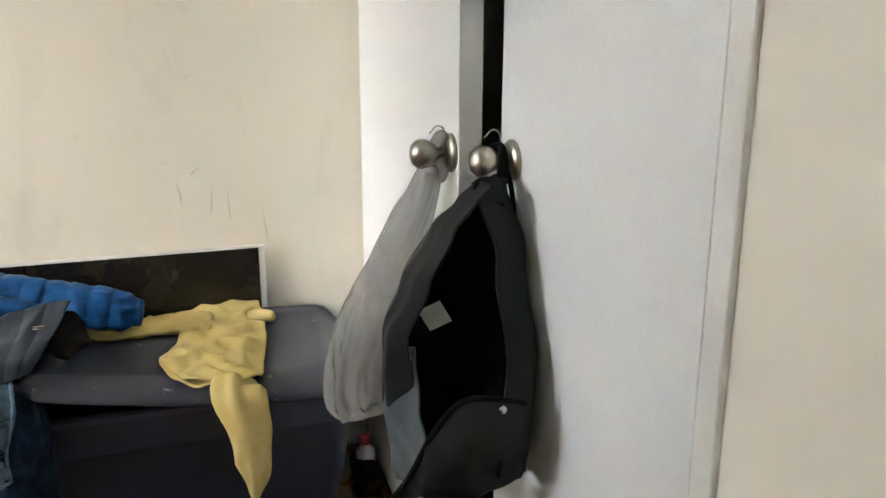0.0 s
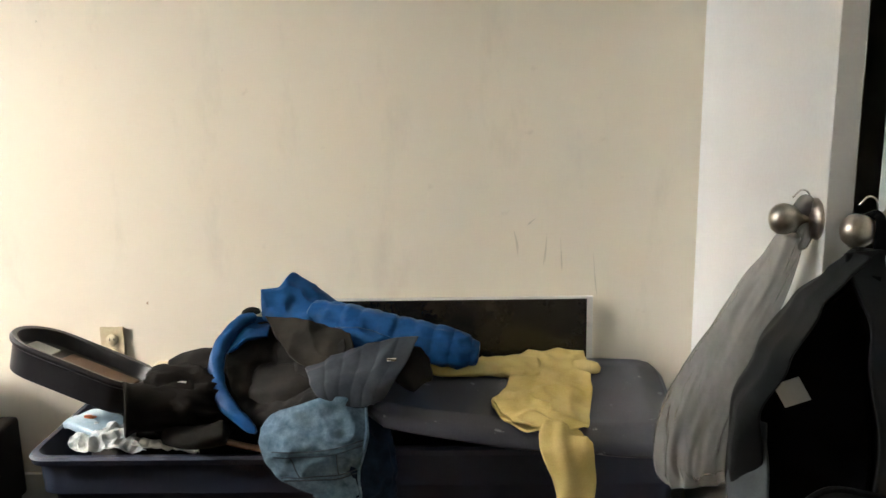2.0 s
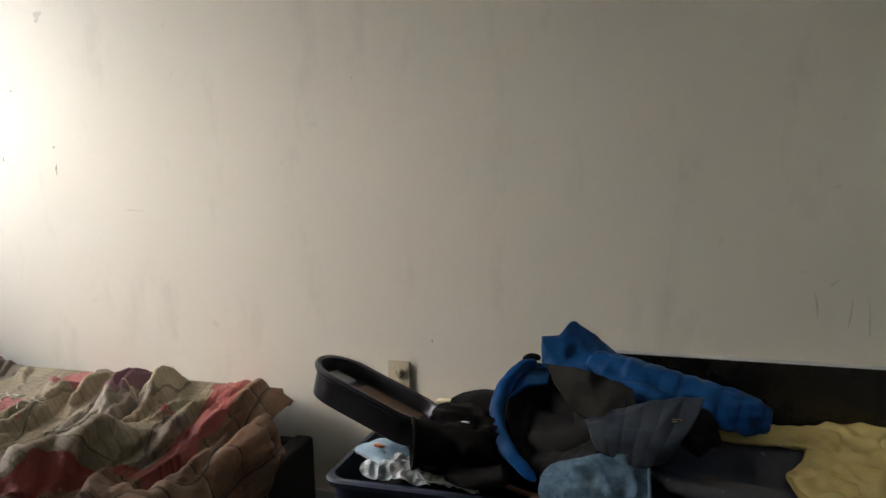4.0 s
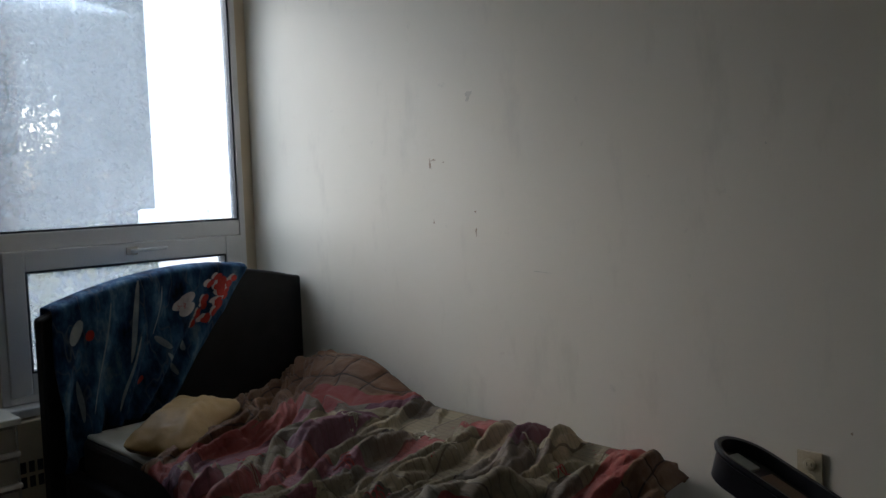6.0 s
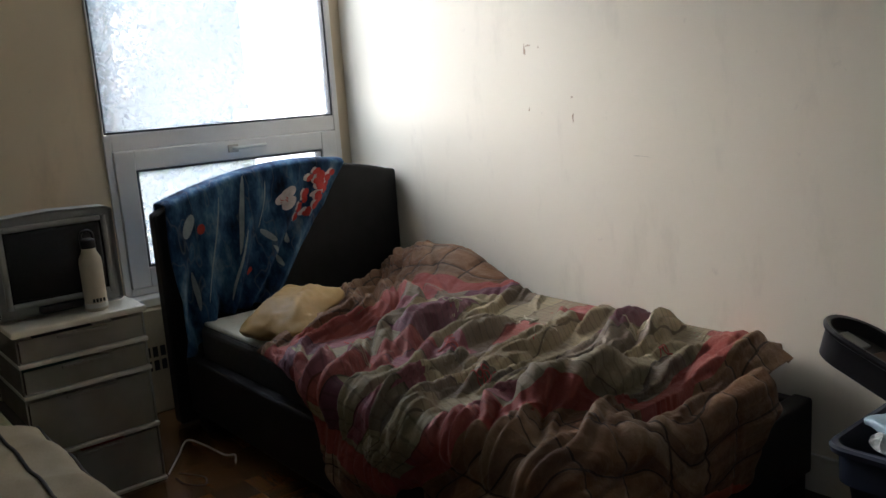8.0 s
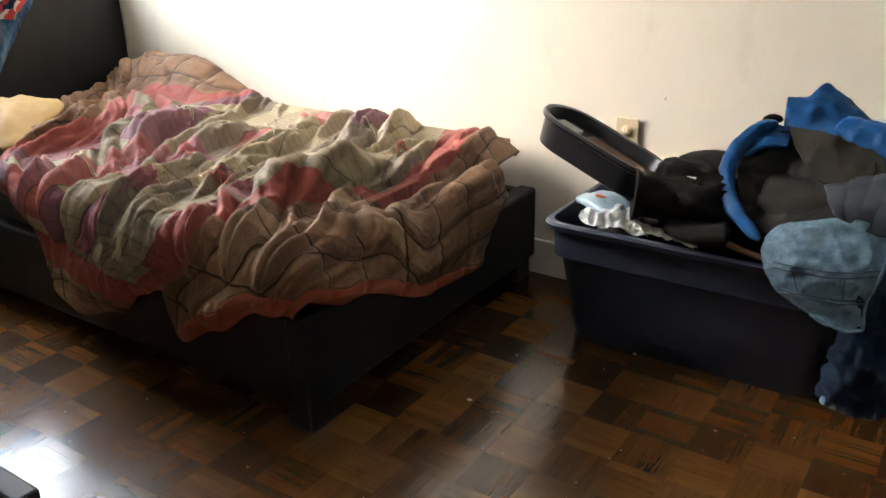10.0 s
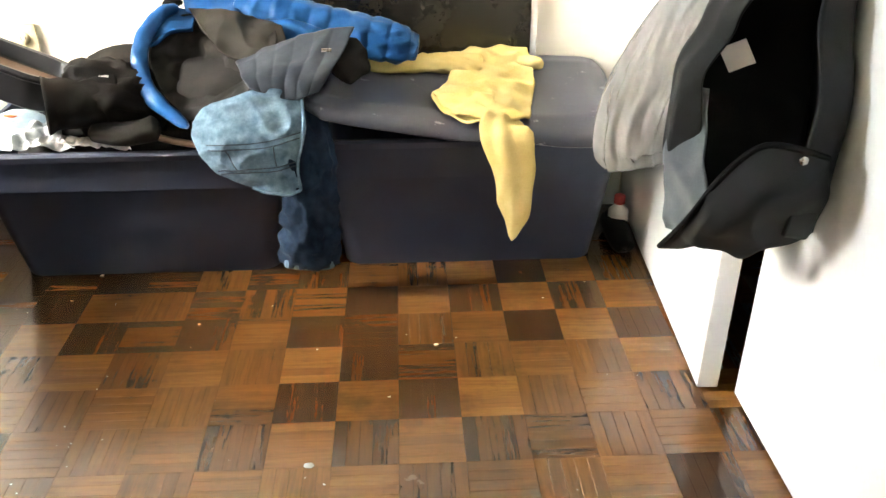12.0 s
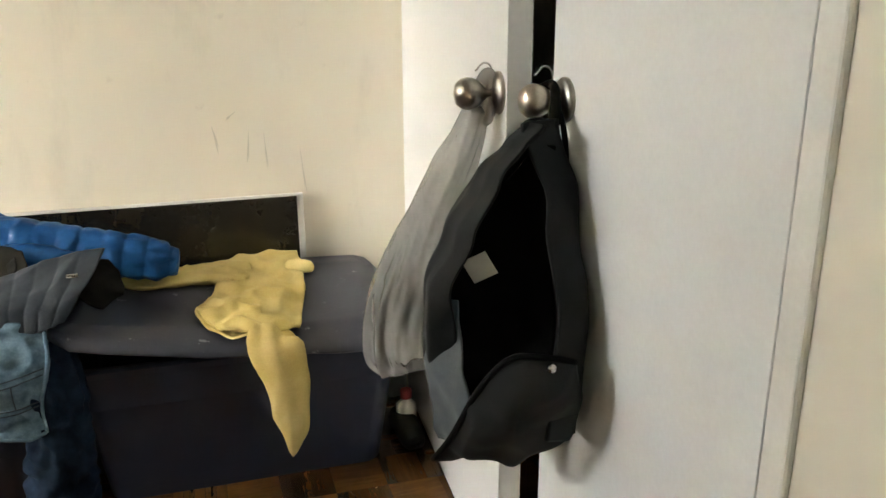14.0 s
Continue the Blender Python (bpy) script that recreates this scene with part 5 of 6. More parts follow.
# denim
dj = thing("denim_jacket", (-1.0, -0.48, 0.3), "light washed denim garment hanging over the tote edge", "clothing")
dsh = sheet([[(-1.125, -0.44, 0.465), (-1.065, -0.445, 0.50), (-0.965, -0.44, 0.525), (-0.885, -0.43, 0.50)], [(-1.125, -0.50, 0.43), (-1.05, -0.515, 0.435), (-0.965, -0.51, 0.44), (-0.875, -0.49, 0.455)], [(-1.08, -0.525, 0.365), (-1.02, -0.53, 0.37), (-0.955, -0.525, 0.37), (-0.895, -0.505, 0.375)], [(-1.00, -0.53, 0.323), (-0.96, -0.53, 0.312), (-0.925, -0.525, 0.302), (-0.895, -0.515, 0.308)]], 80, 80, 0.011, 15, 4.0, 0.006, (1, 1, 1.5))
dsh.verts.ensure_lookup_table()
grid = [v.co.copy() for v in dsh.verts[:6400]]
part("panel", dsh, M["denim"], dj, "", True)
M["seam"] = surface("dark_denim_seam", (0.030, 0.050, 0.075), (0.055, 0.080, 0.11), 60, 0.8)
for row, first, last in ((30, 10, 79), (34, 10, 79), (52, 4, 79), (55, 4, 79)):
    line = [tuple(grid[row * 80 + k] + Vector((0, -0.0064, 0.001))) for k in range(first, last, 3)]
    part("seam", wire(line, 0.0015, 90, 6), M["seam"], dj, "dark double-stitched seam", True)
for col, first, last in ((24, 34, 54), (58, 34, 54)):
    line = [tuple(grid[k * 80 + col] + Vector((0, -0.0064, 0.001))) for k in range(first, last, 3)]
    part("seam", wire(line, 0.0015, 40, 6), M["seam"], dj, "dark double-stitched seam", True)
line = [tuple(grid[78 * 80 + k] + Vector((0, -0.004, 0.001))) for k in range(1, 79, 4)]
part("hem", wire(line, 0.0038, 80, 8), M["denim"], dj, "thick sewn hem", True)
line = [tuple(grid[k * 80 + 78] + Vector((0, -0.004, 0.001))) for k in range(2, 79, 4)]
part("hem", wire(line, 0.0038, 80, 8), M["denim"], dj, "thick sewn hem", True)
jeans = thing("jeans", (-0.885, -0.45, 0.06), "dark blue jeans leg hanging between the totes", "jeans")
part("leg", limb([(-0.905, -0.40, 0.44, 0.06, 0.025), (-0.885, -0.475, 0.385, 0.055, 0.022), (-0.884, -0.482, 0.26, 0.058, 0.024), (-0.890, -0.480, 0.15, 0.060, 0.024), (-0.895, -0.478, 0.085, 0.058, 0.022)], 90, 44, 0.020, 40, 3.0), M["dark_denim"], jeans, "", True)
part("hem", limb([(-0.895, -0.478, 0.112, 0.0605, 0.0245), (-0.896, -0.478, 0.095, 0.0615, 0.025), (-0.897, -0.478, 0.080, 0.0605, 0.0245)], 16, 36, 0.004, 20, 3.0), M["denim"], jeans, "paler turned hem", True)

# yellow garment on the lid
yel = thing("yellow_garment", (-0.45, -0.3, 0.42), "pale yellow fleece garment lying over the tote lid", "clothing")


def on_lid(*rows):
    return [(x, y, lid_z(x, y) + 0.010 + h * 0.75, w, h) for x, y, w, h in rows]


up = (0, 0, 1)
part("sleeve", limb(on_lid((-0.755, -0.12, 0.012, 0.008), (-0.70, -0.155, 0.030, 0.010), (-0.60, -0.13, 0.045, 0.013), (-0.50, -0.12, 0.062, 0.014), (-0.44, -0.12, 0.06, 0.012)), 60, 34, 0.010, 34, 2.0, side=up), M["yellow"], yel, "", True)
def lid_sheet(net, thick, wrinkle, seed):
    return sheet([[(x, y, lid_z(x, y) + 0.016 + h) for x, y, h in row] for row in net], 50, 50, wrinkle, 13, seed, thick)


part("body", lid_sheet([[(-0.52, -0.055, 0.0), (-0.46, -0.03, 0.004), (-0.38, -0.02, 0.004), (-0.315, -0.03, 0.0)], [(-0.52, -0.15, 0.004), (-0.46, -0.15, 0.012), (-0.39, -0.14, 0.014), (-0.315, -0.12, 0.0)], [(-0.55, -0.26, 0.0), (-0.48, -0.26, 0.014), (-0.40, -0.26, 0.016), (-0.325, -0.25, 0.0)], [(-0.585, -0.34, 0.0), (-0.50, -0.36, 0.012), (-0.42, -0.36, 0.014), (-0.345, -0.35, 0.0)], [(-0.55, -0.43, 0.0), (-0.49, -0.455, 0.006), (-0.43, -0.455, 0.008), (-0.360, -0.43, 0.0)]], 0.006, 0.014, 5.0), M["yellow"], yel, "", True)
part("cuff", limb(on_lid((-0.36, -0.12, 0.025, 0.012), (-0.32, -0.13, 0.022, 0.014), (-0.283, -0.137, 0.012, 0.012)), 24, 24, 0.006, 26, 6.0, side=up), M["yellow"], yel, "", True)
part("fold", lid_sheet([[(-0.56, -0.30, 0.012), (-0.50, -0.30, 0.02), (-0.44, -0.31, 0.02)], [(-0.58, -0.36, 0.014), (-0.51, -0.37, 0.026), (-0.44, -0.37, 0.022)], [(-0.54, -0.44, 0.008), (-0.49, -0.455, 0.014), (-0.44, -0.45, 0.014)]], 0.005, 0.014, 8.0), M["yellow"], yel, "", True)
part("sleeve", limb([(-0.418, -0.43, 0.440, 0.050, 0.014), (-0.420, -0.495, 0.425, 0.052, 0.012), (-0.405, -0.505, 0.36, 0.044, 0.011), (-0.396, -0.506, 0.285, 0.038, 0.010), (-0.392, -0.506, 0.215, 0.027, 0.009), (-0.401, -0.505, 0.155, 0.003, 0.004)], 80, 36, 0.007, 34, 9.0, stretch=1.0), M["yellow"], yel, "", True)

# ---- bags on the closet knobs ----
M["bag_nylon"] = cloth("charcoal_nylon", (0.013, 0.0132, 0.0135), (0.022, 0.0225, 0.023), 9, 320, 0.25, 0.62)
M["bag_inside"] = cloth("shade_black_bag_cloth", (0.0025, 0.0025, 0.0025), (0.004, 0.004, 0.004), 9)
M["bag_grey"] = cloth("grey_coated_nylon", (0.075, 0.085, 0.095), (0.12, 0.13, 0.14), 9, 300, 0.15, 0.45)
pack_ob = thing("backpack", (-0.09, -1.05, 0.39), "unzipped charcoal backpack hanging open on the closet knob", "backpack")


def shell_x(z):
    left = lerp_table(z, [(0.40, -0.165), (0.48, -0.195), (0.60, -0.222), (0.72, -0.222), (0.82, -0.190), (0.91, -0.145), (0.96, -0.105), (0.985, -0.075)])
    right = lerp_table(z, [(0.40, -0.03), (0.50, -0.010), (0.70, 0.006), (0.88, 0.008), (0.985, -0.015)])
    return left, right


def shell_pos(grow):
    def pos(u, v):
        z0 = 0.505 - 0.070 * min(1.0, v * 1.9)
        z = z0 + (0.99 - z0) * u
        l, r = shell_x(z)
        front_l = lerp_table(z, [(0.40, -1.00), (0.55, -0.99), (0.70, -1.02), (0.85, -1.06), (0.985, -1.06)])
        front_r = lerp_table(z, [(0.40, -1.13), (0.55, -1.175), (0.70, -1.165), (0.85, -1.11), (0.985, -1.05)])
        yb = lerp_table(z, [(0.40, -0.95), (0.60, -0.93), (0.85, -0.955), (0.985, -1.01)])
        band = lerp_table(z, [(0.58, 0.048), (0.78, 0.026), (0.95, 0.014)])
        pts = [(r - 0.072, front_r - 0.002), (r - 0.008, front_r + 0.02), (r + 0.002, (front_r + yb) / 2), (r - 0.02, yb), ((l + r) / 2, yb + 0.005), (l + 0.02, yb), (l, (front_l + yb) / 2), (l + 0.004, front_l + 0.01), (l + band, front_l - 0.016)]
        k = v * (len(pts) - 1)
        i = min(int(k), len(pts) - 2)
        t = k - i
        x, y = (pts[i][q] * (1 - t) + pts[i + 1][q] * t for q in (0, 1))
        w = 0.011 * ridge((x, y, z * 0.5), 11, 3.0) + 0.006 * fold((x, y, z * 0.7), 22)
        cx = (l + r) / 2
        return Vector((min(x + (x - cx) * grow * 8 + w * 0.8, 0.012), y + w * 0.7, z))
    return pos


sb, _ = grid_mesh(shell_pos(0.0), 60, 72)
bmesh.ops.recalc_face_normals(sb, faces=sb.faces)
so = part("shell", sb, M["bag_nylon"], pack_ob, "", True)
sm = so.modifiers.new("smooth", "SMOOTH")
sm.factor, sm.iterations = 0.5, 4
ss = so.modifiers.new("thickness", "SOLIDIFY")
ss.thickness = 0.006
# Lining sheet far blacker than cloth: the hollow's shade is coloured in.
part("inside", sheet([[(-0.045, -1.03, 0.955), (-0.02, -1.04, 0.95)], [(-0.15, -0.965, 0.78), (-0.01, -1.00, 0.80)], [(-0.185, -0.955, 0.62), (-0.005, -1.03, 0.65)], [(-0.15, -0.97, 0.45), (-0.01, -1.04, 0.47)]], 40, 30, 0.008, 10, 3.0, 0.004), M["bag_inside"], pack_ob, "lining, blackened to hold the shade inside the bag", True)
part("flap", sheet([[(-0.207, -0.995, 0.408), (-0.200, -1.08, 0.50), (-0.175, -1.14, 0.61), (-0.14, -1.17, 0.665), (-0.09, -1.18, 0.665), (-0.03, -1.16, 0.64)], [(-0.175, -1.02, 0.418), (-0.165, -1.11, 0.48), (-0.145, -1.165, 0.56), (-0.12, -1.185, 0.60), (-0.075, -1.19, 0.60), (-0.018, -1.165, 0.58)], [(-0.13, -1.01, 0.424), (-0.12, -1.07, 0.442), (-0.105, -1.11, 0.45), (-0.085, -1.13, 0.475), (-0.05, -1.14, 0.49), (-0.012, -1.135, 0.505)]], 40, 60, 0.008, 10, 6.0, 0.007), M["bag_nylon"], pack_ob, "front pocket flap folded down", True)
part("flap_edge", wire([(-0.207, -0.998, 0.408), (-0.200, -1.083, 0.50), (-0.175, -1.143, 0.61), (-0.14, -1.174, 0.667), (-0.09, -1.184, 0.667), (-0.03, -1.164, 0.642)], 0.005, 40), M["bag_inside"], pack_ob, "", True)
part("side_gusset", sheet([[(-0.192, -0.985, 0.70), (-0.165, -1.01, 0.70)], [(-0.208, -0.965, 0.60), (-0.165, -1.03, 0.60)], [(-0.20, -0.96, 0.50), (-0.155, -1.06, 0.52)], [(-0.185, -0.96, 0.425), (-0.16, -1.03, 0.43)]], 30, 20, 0.008, 12, 2.0, 0.004), M["bag_grey"], pack_ob, "grey coated gusset", True)
part("strap", limb([(-0.020, -0.955, 1.022, 0.007, 0.003), (-0.008, -0.985, 1.035, 0.008, 0.003), (-0.008, -1.005, 1.02, 0.009, 0.003), (-0.015, -1.02, 0.97, 0.012, 0.004)], 30, 14, 0.001), M["bag_inside"], pack_ob, "black hanging loop", True)
part("strap", limb([(0.002, -1.00, 1.00, 0.004, 0.002), (0.003, -1.02, 0.96, 0.005, 0.002), (0.001, -1.04, 0.90, 0.005, 0.002)], 24, 14, 0.001), M["bag_inside"], pack_ob, "thin black strap", True)
tgm = Matrix.Translation((-0.135, -1.022, 0.757)) @ pose(0, 0, 0, 12, -28, -25)
tgb = bmesh.new()
box(tgb, -0.021, 0.021, -0.001, 0.001, -0.022, 0.022, tgm)
part("care_label", tgb, M["paper"], pack_ob, "off-white care label")
part("zipper_pull", lathe([(0.006, -0.004), (0.008, 0.0), (0.006, 0.004)], Matrix.Translation((-0.08, -1.188, 0.650)) @ pose(0, 0, 0, 90, 0, 0), 12), M["steel"], pack_ob, "small steel zipper pull", True)

pb, pn, pl_, pbs = material("thin_grey_plastic", 0.16, 0, 0.8)
tr2, mx2 = pn.new("ShaderNodeBsdfTransparent"), pn.new("ShaderNodeMixShader")
tr2.inputs[0].default_value = (0.75, 0.74, 0.72, 1)
cc = coords(pn)
pv = noise_tex(pn, pl_, cc, 18, 5, 0.65, (1, 1, 0.4))
pr2 = ramp(pn, [(0.35, (0.42, 0.41, 0.39)), (0.65, (0.54, 0.53, 0.505))])
pl_.new(pv, pr2.inputs[0])
pl_.new(pr2.outputs[0], pbs.inputs["Base Color"])
bumped(pn, pl_, pbs, noise_tex(pn, pl_, cc, 30, 5, 0.65, (1, 1, 0.35)), 0.4, 0.008)
mx2.inputs[0].default_value = 0.44
pl_.new(tr2.outputs[0], mx2.inputs[1])
pl_.new(pbs.outputs[0], mx2.inputs[2])
pl_.new(mx2.outputs[0], pn["Material Output"].inputs[0])
sack = thing("plastic_bag", (-0.17, -0.62, 0.40), "crinkled grey plastic carrier bag hanging from the closet knob", "plastic bag")
part("bag", limb([(-0.088, -0.866, 0.992, 0.014, 0.014), (-0.100, -0.845, 0.93, 0.026, 0.022), (-0.128, -0.790, 0.82, 0.043, 0.032), (-0.150, -0.725, 0.69, 0.060, 0.044), (-0.165, -0.665, 0.56, 0.080, 0.056), (-0.165, -0.640, 0.47, 0.088, 0.058), (-0.150, -0.645, 0.41, 0.072, 0.042)], 130, 150, 0.014, 34, 4.0, side=(-0.4, -0.9, 0), stretch=0.5), pb, sack, "", True)
part("handle", limb([(-0.086, -0.868, 1.020, 0.010, 0.008), (-0.070, -0.868, 1.040, 0.012, 0.006), (-0.062, -0.868, 1.005, 0.012, 0.008), (-0.080, -0.862, 0.955, 0.02, 0.012)], 40, 20, 0.004, 30, 2.0), pb, sack, "", True)
for x, y in ((-0.075, -0.868), (-0.004, -0.955)):
    tagged(part("wire_hook", wire([(x - 0.018, y, 1.047), (x - 0.004, y, 1.060), (x + 0.010, y, 1.052), (x + 0.012, y, 1.02), (x + 0.004, y, 0.985)], 0.0016, 30, 6), M["steel"], None, "", True), "thin bent steel wire hook on the knob", "hook")

# things on the floor in the corner
bt = thing("small_bottle", (-0.055, -0.20, 0), "small white bottle with a red cap on the floor", "bottle")
bmx = Matrix.Translation((-0.062, -0.215, 0.0))
part("body", lathe([(0.024, 0), (0.028, 0.004), (0.028, 0.085), (0.014, 0.10), (0.012, 0.108)], bmx), M["paper"], bt, "", True)
part("cap", lathe([(0.015, 0.106), (0.016, 0.108), (0.016, 0.128), (0.013, 0.131)], bmx), M["print_red"], bt, "red screw cap", True)
tagged(part("black_shoe", limb([(-0.075, -0.16, 0.03, 0.025, 0.026), (-0.072, -0.22, 0.038, 0.034, 0.034), (-0.068, -0.29, 0.032, 0.034, 0.028), (-0.066, -0.335, 0.024, 0.022, 0.018)], 40, 28, 0.004, 20, 3.0, side=(0, 0, 1)), M["black_cloth"], None, "", True), "scuffed black shoe beside the lidded tote", "shoe")
# ---- outside the window ----
M["render"] = surface("white_exterior_render", (0.82, 0.83, 0.84), (0.88, 0.88, 0.88), 3, 0.8)
M["earth"] = surface("wet_ground", (0.10, 0.10, 0.095), (0.19, 0.19, 0.18), 0.6, 0.7)
M["bark"] = surface("dark_bark", (0.035, 0.028, 0.022), (0.07, 0.055, 0.045), 6, 0.9, squash=(6, 6, 1))
tagged(part("ground", boxed(-400, WX - 0.25, -400, 400, -1.6, -1.5), M["earth"]), "wet grey ground outside the window", "ground", kind="structure")
wing = thing("building_wing", (-5.5, 1.0, -1.5), "white rendered building wing just outside the window", "building")
soft(part("wall", boxed(-5.9, -5.2, 0.225, 2.2, -1.5, 5.0), M["render"], wing), 0.02)
soft(part("ledge", boxed(-5.95, -5.15, 0.13, 2.2, 1.10, 1.24), M["render"], wing), 0.02)
soft(part("pier", boxed(-5.1, WX - 0.2, 0.16, 0.6, -1.5, 5.0), M["render"], wing), 0.02)


def leaf_mat(name, lo, hi):
    m, n, l, b = material(name, 0.6)
    g = n.new("ShaderNodeNewGeometry")
    r = ramp(n, [(0.0, lo), (1.0, hi)])
    l.new(g.outputs["Random Per Island"], r.inputs[0])
    l.new(r.outputs[0], b.inputs["Base Color"])
    return m


M["leaf"] = leaf_mat("blue_green_needles", (0.07, 0.105, 0.095), (0.15, 0.19, 0.175))
M["leaf_warm"] = leaf_mat("olive_leaves", (0.08, 0.105, 0.04), (0.22, 0.21, 0.09))


def tree(at, height, spread, n, seed, mat, label):
    rng = np.random.default_rng(seed)
    t = thing("tree", at, label, "tree", "trees outside the window")
    trunk = bmesh.new()
    prev = None
    for k in range(9):
        u = k / 8
        r = 0.22 * (1 - 0.85 * u) * height / 9
        c = Vector(at) + Vector((0.2 * math.sin(u * 3 + seed), 0.2 * math.cos(u * 2 + seed), height * 0.95 * u))
        row = [trunk.verts.new(c + Vector((r * math.cos(a), r * math.sin(a), 0))) for a in (2 * math.pi * i / 9 for i in range(9))]
        if prev:
            for i in range(9):
                trunk.faces.new((prev[i], prev[(i + 1) % 9], row[(i + 1) % 9], row[i]))
        prev = row
    part("trunk", trunk, M["bark"], t, "", True)
    tips = []
    for k in range(26):
        h = rng.uniform(0.12, 0.95)
        a = rng.uniform(0, 2 * math.pi)
        reach = spread * (1.05 - 0.8 * h) * rng.uniform(0.6, 1.1)
        p0 = Vector(at) + Vector((0, 0, height * h))
        p1 = p0 + Vector((reach * math.cos(a), reach * math.sin(a), rng.uniform(-0.3, 0.5)))
        tips.append((p0, p1))
        if k < 12:
            part("limb", wire([tuple(p0), tuple((p0 + p1) / 2 + Vector((0, 0, 0.15))), tuple(p1)], 0.035, 8, 5), M["bark"], t, "", True)
    pts = np.empty((n, 3))
    pick = rng.integers(0, len(tips), n)
    for i in range(n):
        p0, p1 = tips[pick[i]]
        u = rng.uniform(0.1, 1.1)
        pts[i] = p0.lerp(p1, u)
    pts += rng.normal(0, 0.28, (n, 3))
    d1 = rng.normal(0, 1, (n, 3))
    d2 = rng.normal(0, 1, (n, 3))
    s = rng.uniform(0.03, 0.085, (n, 1))
    d1 = d1 / np.linalg.norm(d1, axis=1, keepdims=True) * s
    d2 = d2 / np.linalg.norm(d2, axis=1, keepdims=True) * s * 0.6
    v = np.stack([pts - d1, pts + d2, pts + d1, pts - d2], 1).reshape(-1, 3)
    me = bpy.data.meshes.new("crown")
    me.from_pydata(v.tolist(), [], np.arange(4 * n).reshape(-1, 4).tolist())
    me.materials.append(mat)
    part("crown", me, mat, t)


for k, (x, y, h, sp) in enumerate(((-14.0, 0.8, 8.5, 2.4), (-15.5, 3.4, 10.5, 2.8), (-14.0, 5.6, 9.0, 2.6), (-18.0, 1.8, 12.0, 3.0), (-19.0, 6.5, 12.0, 3.2), (-17.0, -2.0, 9.0, 2.6), (-12.5, 3.0, 6.0, 2.0), (-13.0, 1.6, 9.0, 2.6), (-12.0, 4.4, 9.5, 2.6), (-16.0, 0.0, 11.0, 3.0), (-22.0, 3.5, 13.0, 4.0))):
    tree((x, y, -1.5), h, sp, 17000, 10 + k, M["leaf"], "tall grey-green conifer seen through the rain")
for k, (x, y) in enumerate(((-9.5, 0.7), (-9.0, 1.9), (-10.0, -0.6))):
    tree((x, y, -1.5), 1.9, 0.9, 5000, 40 + k, M["leaf_warm"], "low olive shrub by the building")

# ---- crumbs on the floor ----
M["crumb"] = surface("pale_crumbs", (0.45, 0.42, 0.36), (0.65, 0.62, 0.56), 60, 0.8)
cr = bmesh.new()
rng = np.random.default_rng(5)
spots = [(-1.72, -0.80, 0.008), (-0.852, -1.09, 0.011), (-1.153, -0.602, 0.005), (-1.453, -0.361, 0.007), (-0.595, -0.714, 0.006), (-0.319, -0.531, 0.004), (-0.70, -0.895, 0.004)]
spots += [(rng.uniform(-2.6, -0.05), rng.uniform(-1.7, -0.45), rng.uniform(0.001, 0.0028)) for _ in range(110)]
for x, y, r in spots:
    if x < -1.9 and y > -1.2:
        continue
    c = [cr.verts.new((x + r * rng.uniform(0.6, 1.3) * math.cos(a), y + 0.7 * r * rng.uniform(0.6, 1.3) * math.sin(a), 0.0045)) for a in (k * math.pi / 3 for k in range(6))]
    tip = cr.verts.new((x, y, 0.0045 + r * 0.45))
    for k in range(6):
        cr.faces.new((c[k], c[(k + 1) % 6], tip))
tagged(part("crumbs", cr, M["crumb"]), "scattered pale crumbs and lint on the floor", "debris", kind="stuff")

# ---- parquet blocks, last ----
PB = 0.1279


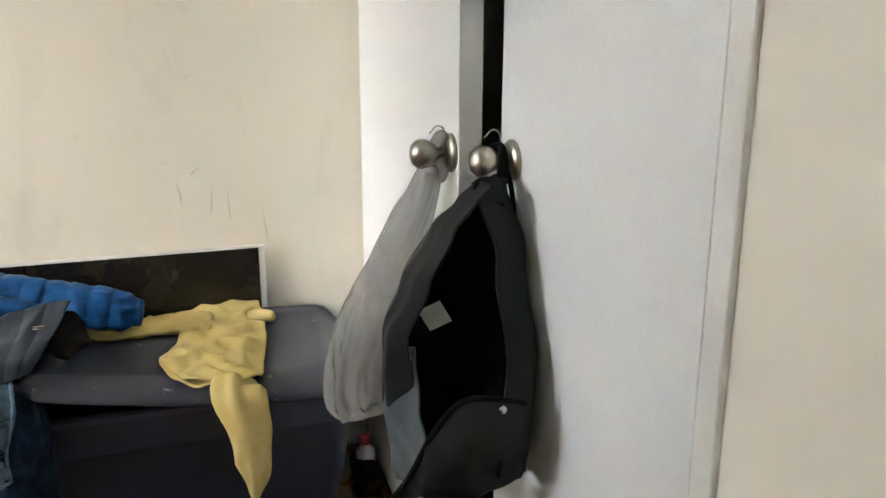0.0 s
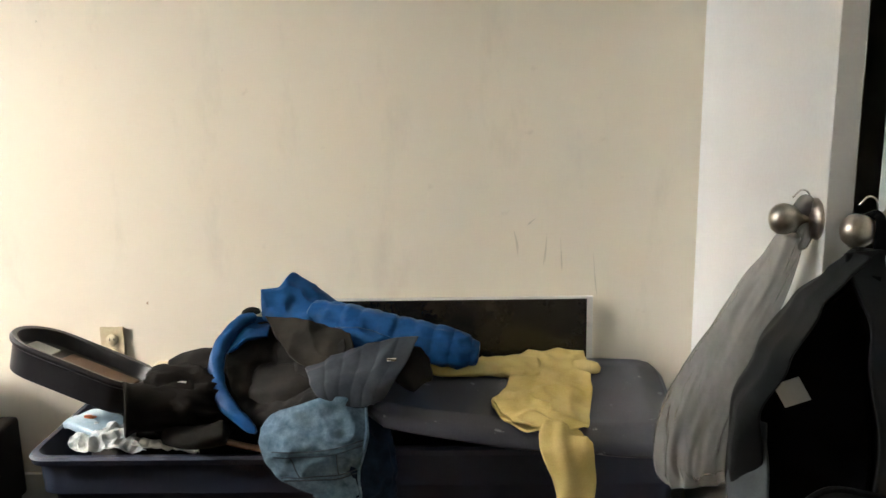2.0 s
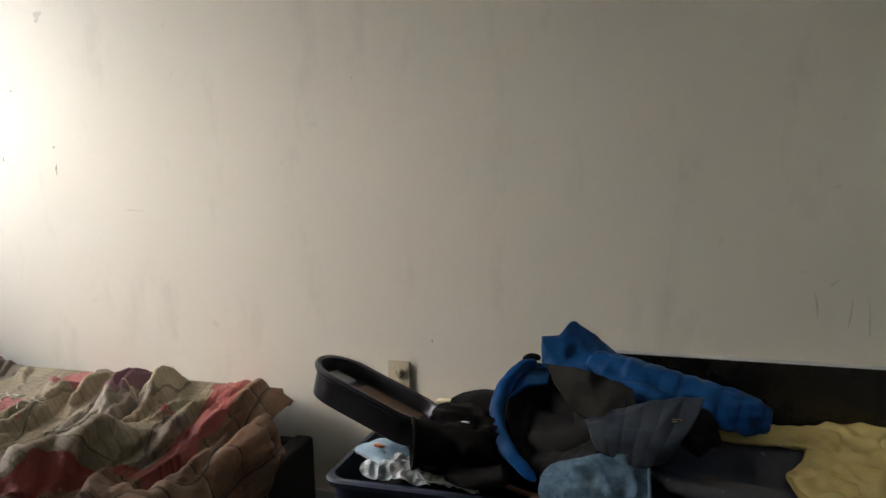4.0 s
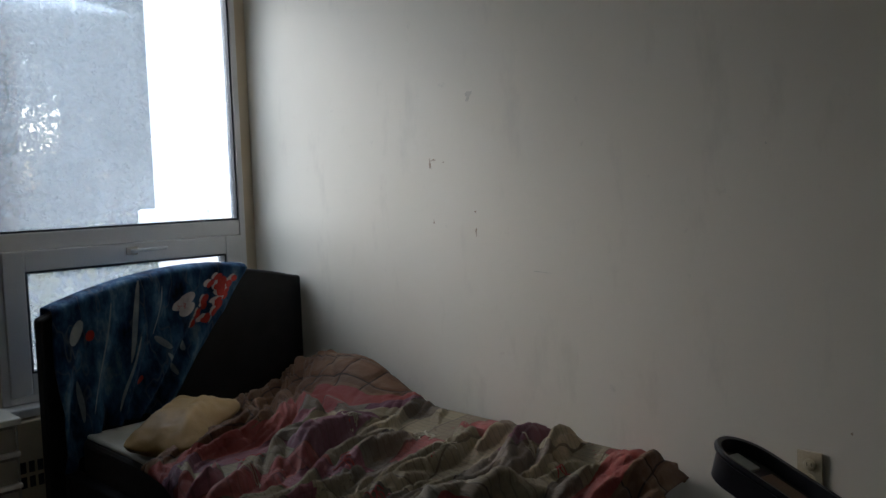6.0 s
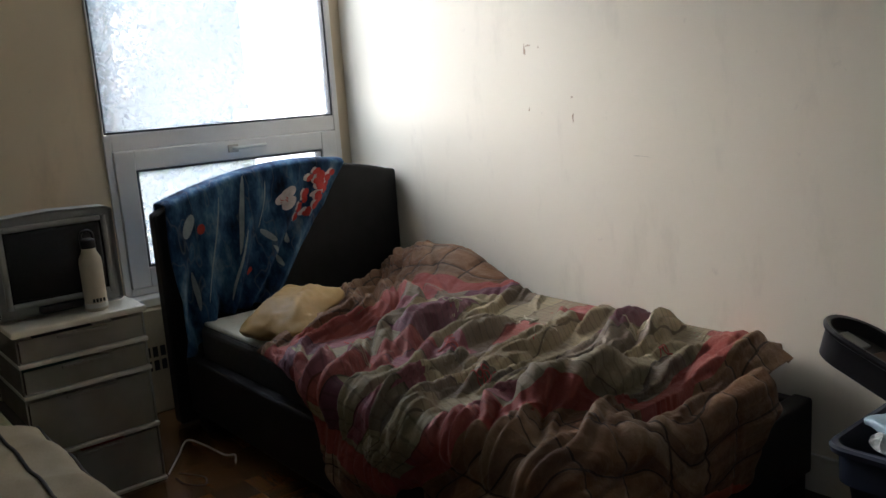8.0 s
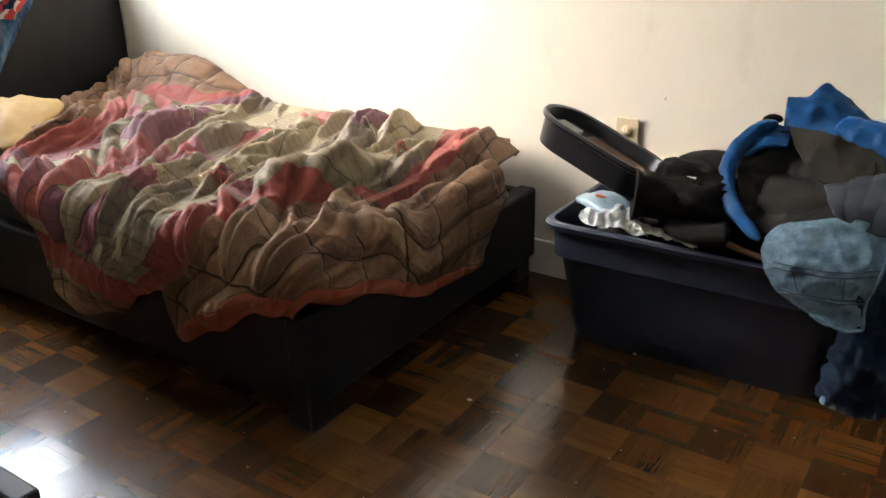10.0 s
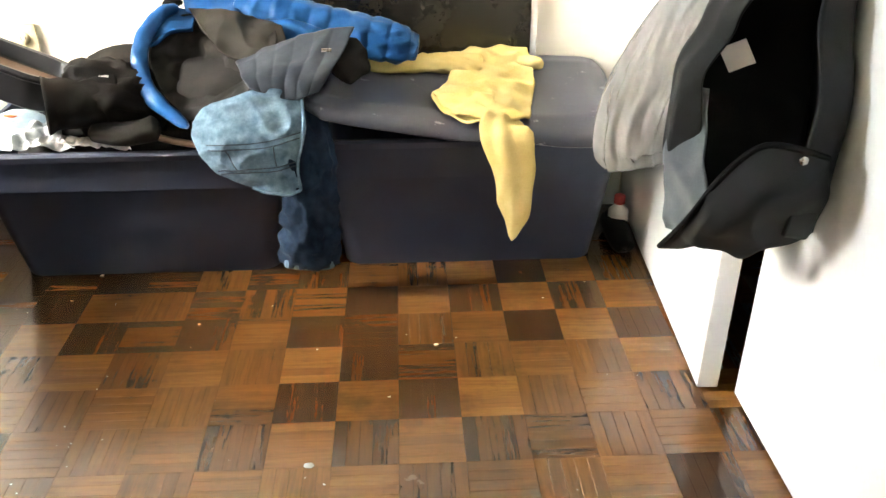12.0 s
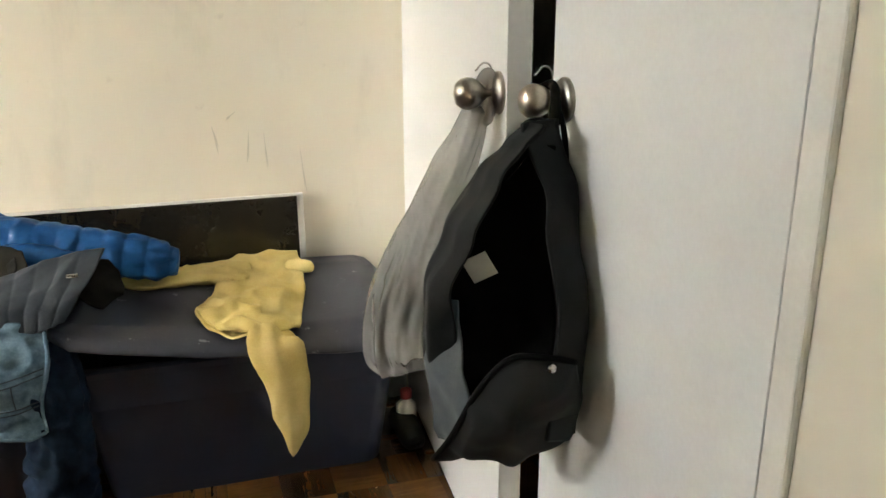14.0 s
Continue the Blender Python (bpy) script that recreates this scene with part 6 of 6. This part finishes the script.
def block_mesh(name, mat, along):
    """One square of five narrow strips with bevelled joints."""
    bm = bmesh.new()
    g = 0.00008
    for k in range(5):
        a0, a1 = k * PB / 5 + g, (k + 1) * PB / 5 - g
        b0, b1 = g, PB - g
        e = 0.0003
        lo = [(a0, b0), (a1, b0), (a1, b1), (a0, b1)]
        hi = [(a0 + e, b0 + e), (a1 - e, b0 + e), (a1 - e, b1 - e), (a0 + e, b1 - e)]
        if along == "x":
            lo, hi = [(q, p) for p, q in lo][::-1], [(q, p) for p, q in hi][::-1]
        vl = [bm.verts.new((p, q, 0.0019)) for p, q in lo]
        vh = [bm.verts.new((p, q, 0.0022)) for p, q in hi]
        vb = [bm.verts.new((p, q, -0.003)) for p, q in lo]
        bm.faces.new(vh)
        for i in range(4):
            j = (i + 1) % 4
            bm.faces.new((vl[i], vl[j], vh[j], vh[i]))
            bm.faces.new((vb[i], vb[j], vl[j], vl[i]))
    return mesh_of(bm, name, mat)


blocks = {"x": block_mesh("parquet_block", M["parquet_lit_grain"], "x"), "y": block_mesh("parquet_block", M["parquet_dim_grain"], "y")}
GX, GY = -0.681, -0.580
floor_ob = bpy.data.objects["floor"]
rest = {"x": ([], []), "y": ([], [])}
count = 0
i0, i1 = math.floor((WX - GX) / PB), math.ceil((CX + 0.7 - GX) / PB)
j0, j1 = math.floor((BACK - GY) / PB), math.ceil((0 - GY) / PB)
for i in range(i0, i1):
    for j in range(j0, j1):
        x, y = GX + i * PB, GY + j * PB
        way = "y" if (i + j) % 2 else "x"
        if -2.05 < x < -0.05 and -1.95 < y < -0.42 and count < 300 and not (x < -1.95 and y > -1.1):
            ob = new("parquet_block", blocks[way])
            ob.location = (x, y, 0)
            ob.parent = floor_ob
            count += 1
        else:
            src = blocks[way]
            vs, fs = rest[way]
            n0 = len(vs)
            vs.extend((v.co.x + x, v.co.y + y, v.co.z) for v in src.vertices)
            fs.extend([n0 + q for q in p.vertices] for p in src.polygons)
for way, (vs, fs) in rest.items():
    me = bpy.data.meshes.new("parquet_rest")
    me.from_pydata(vs, [], fs)
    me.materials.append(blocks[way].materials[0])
    ob = new("parquet_rest", me)
    ob.parent = floor_ob
    tagged(ob, kind="stuff")
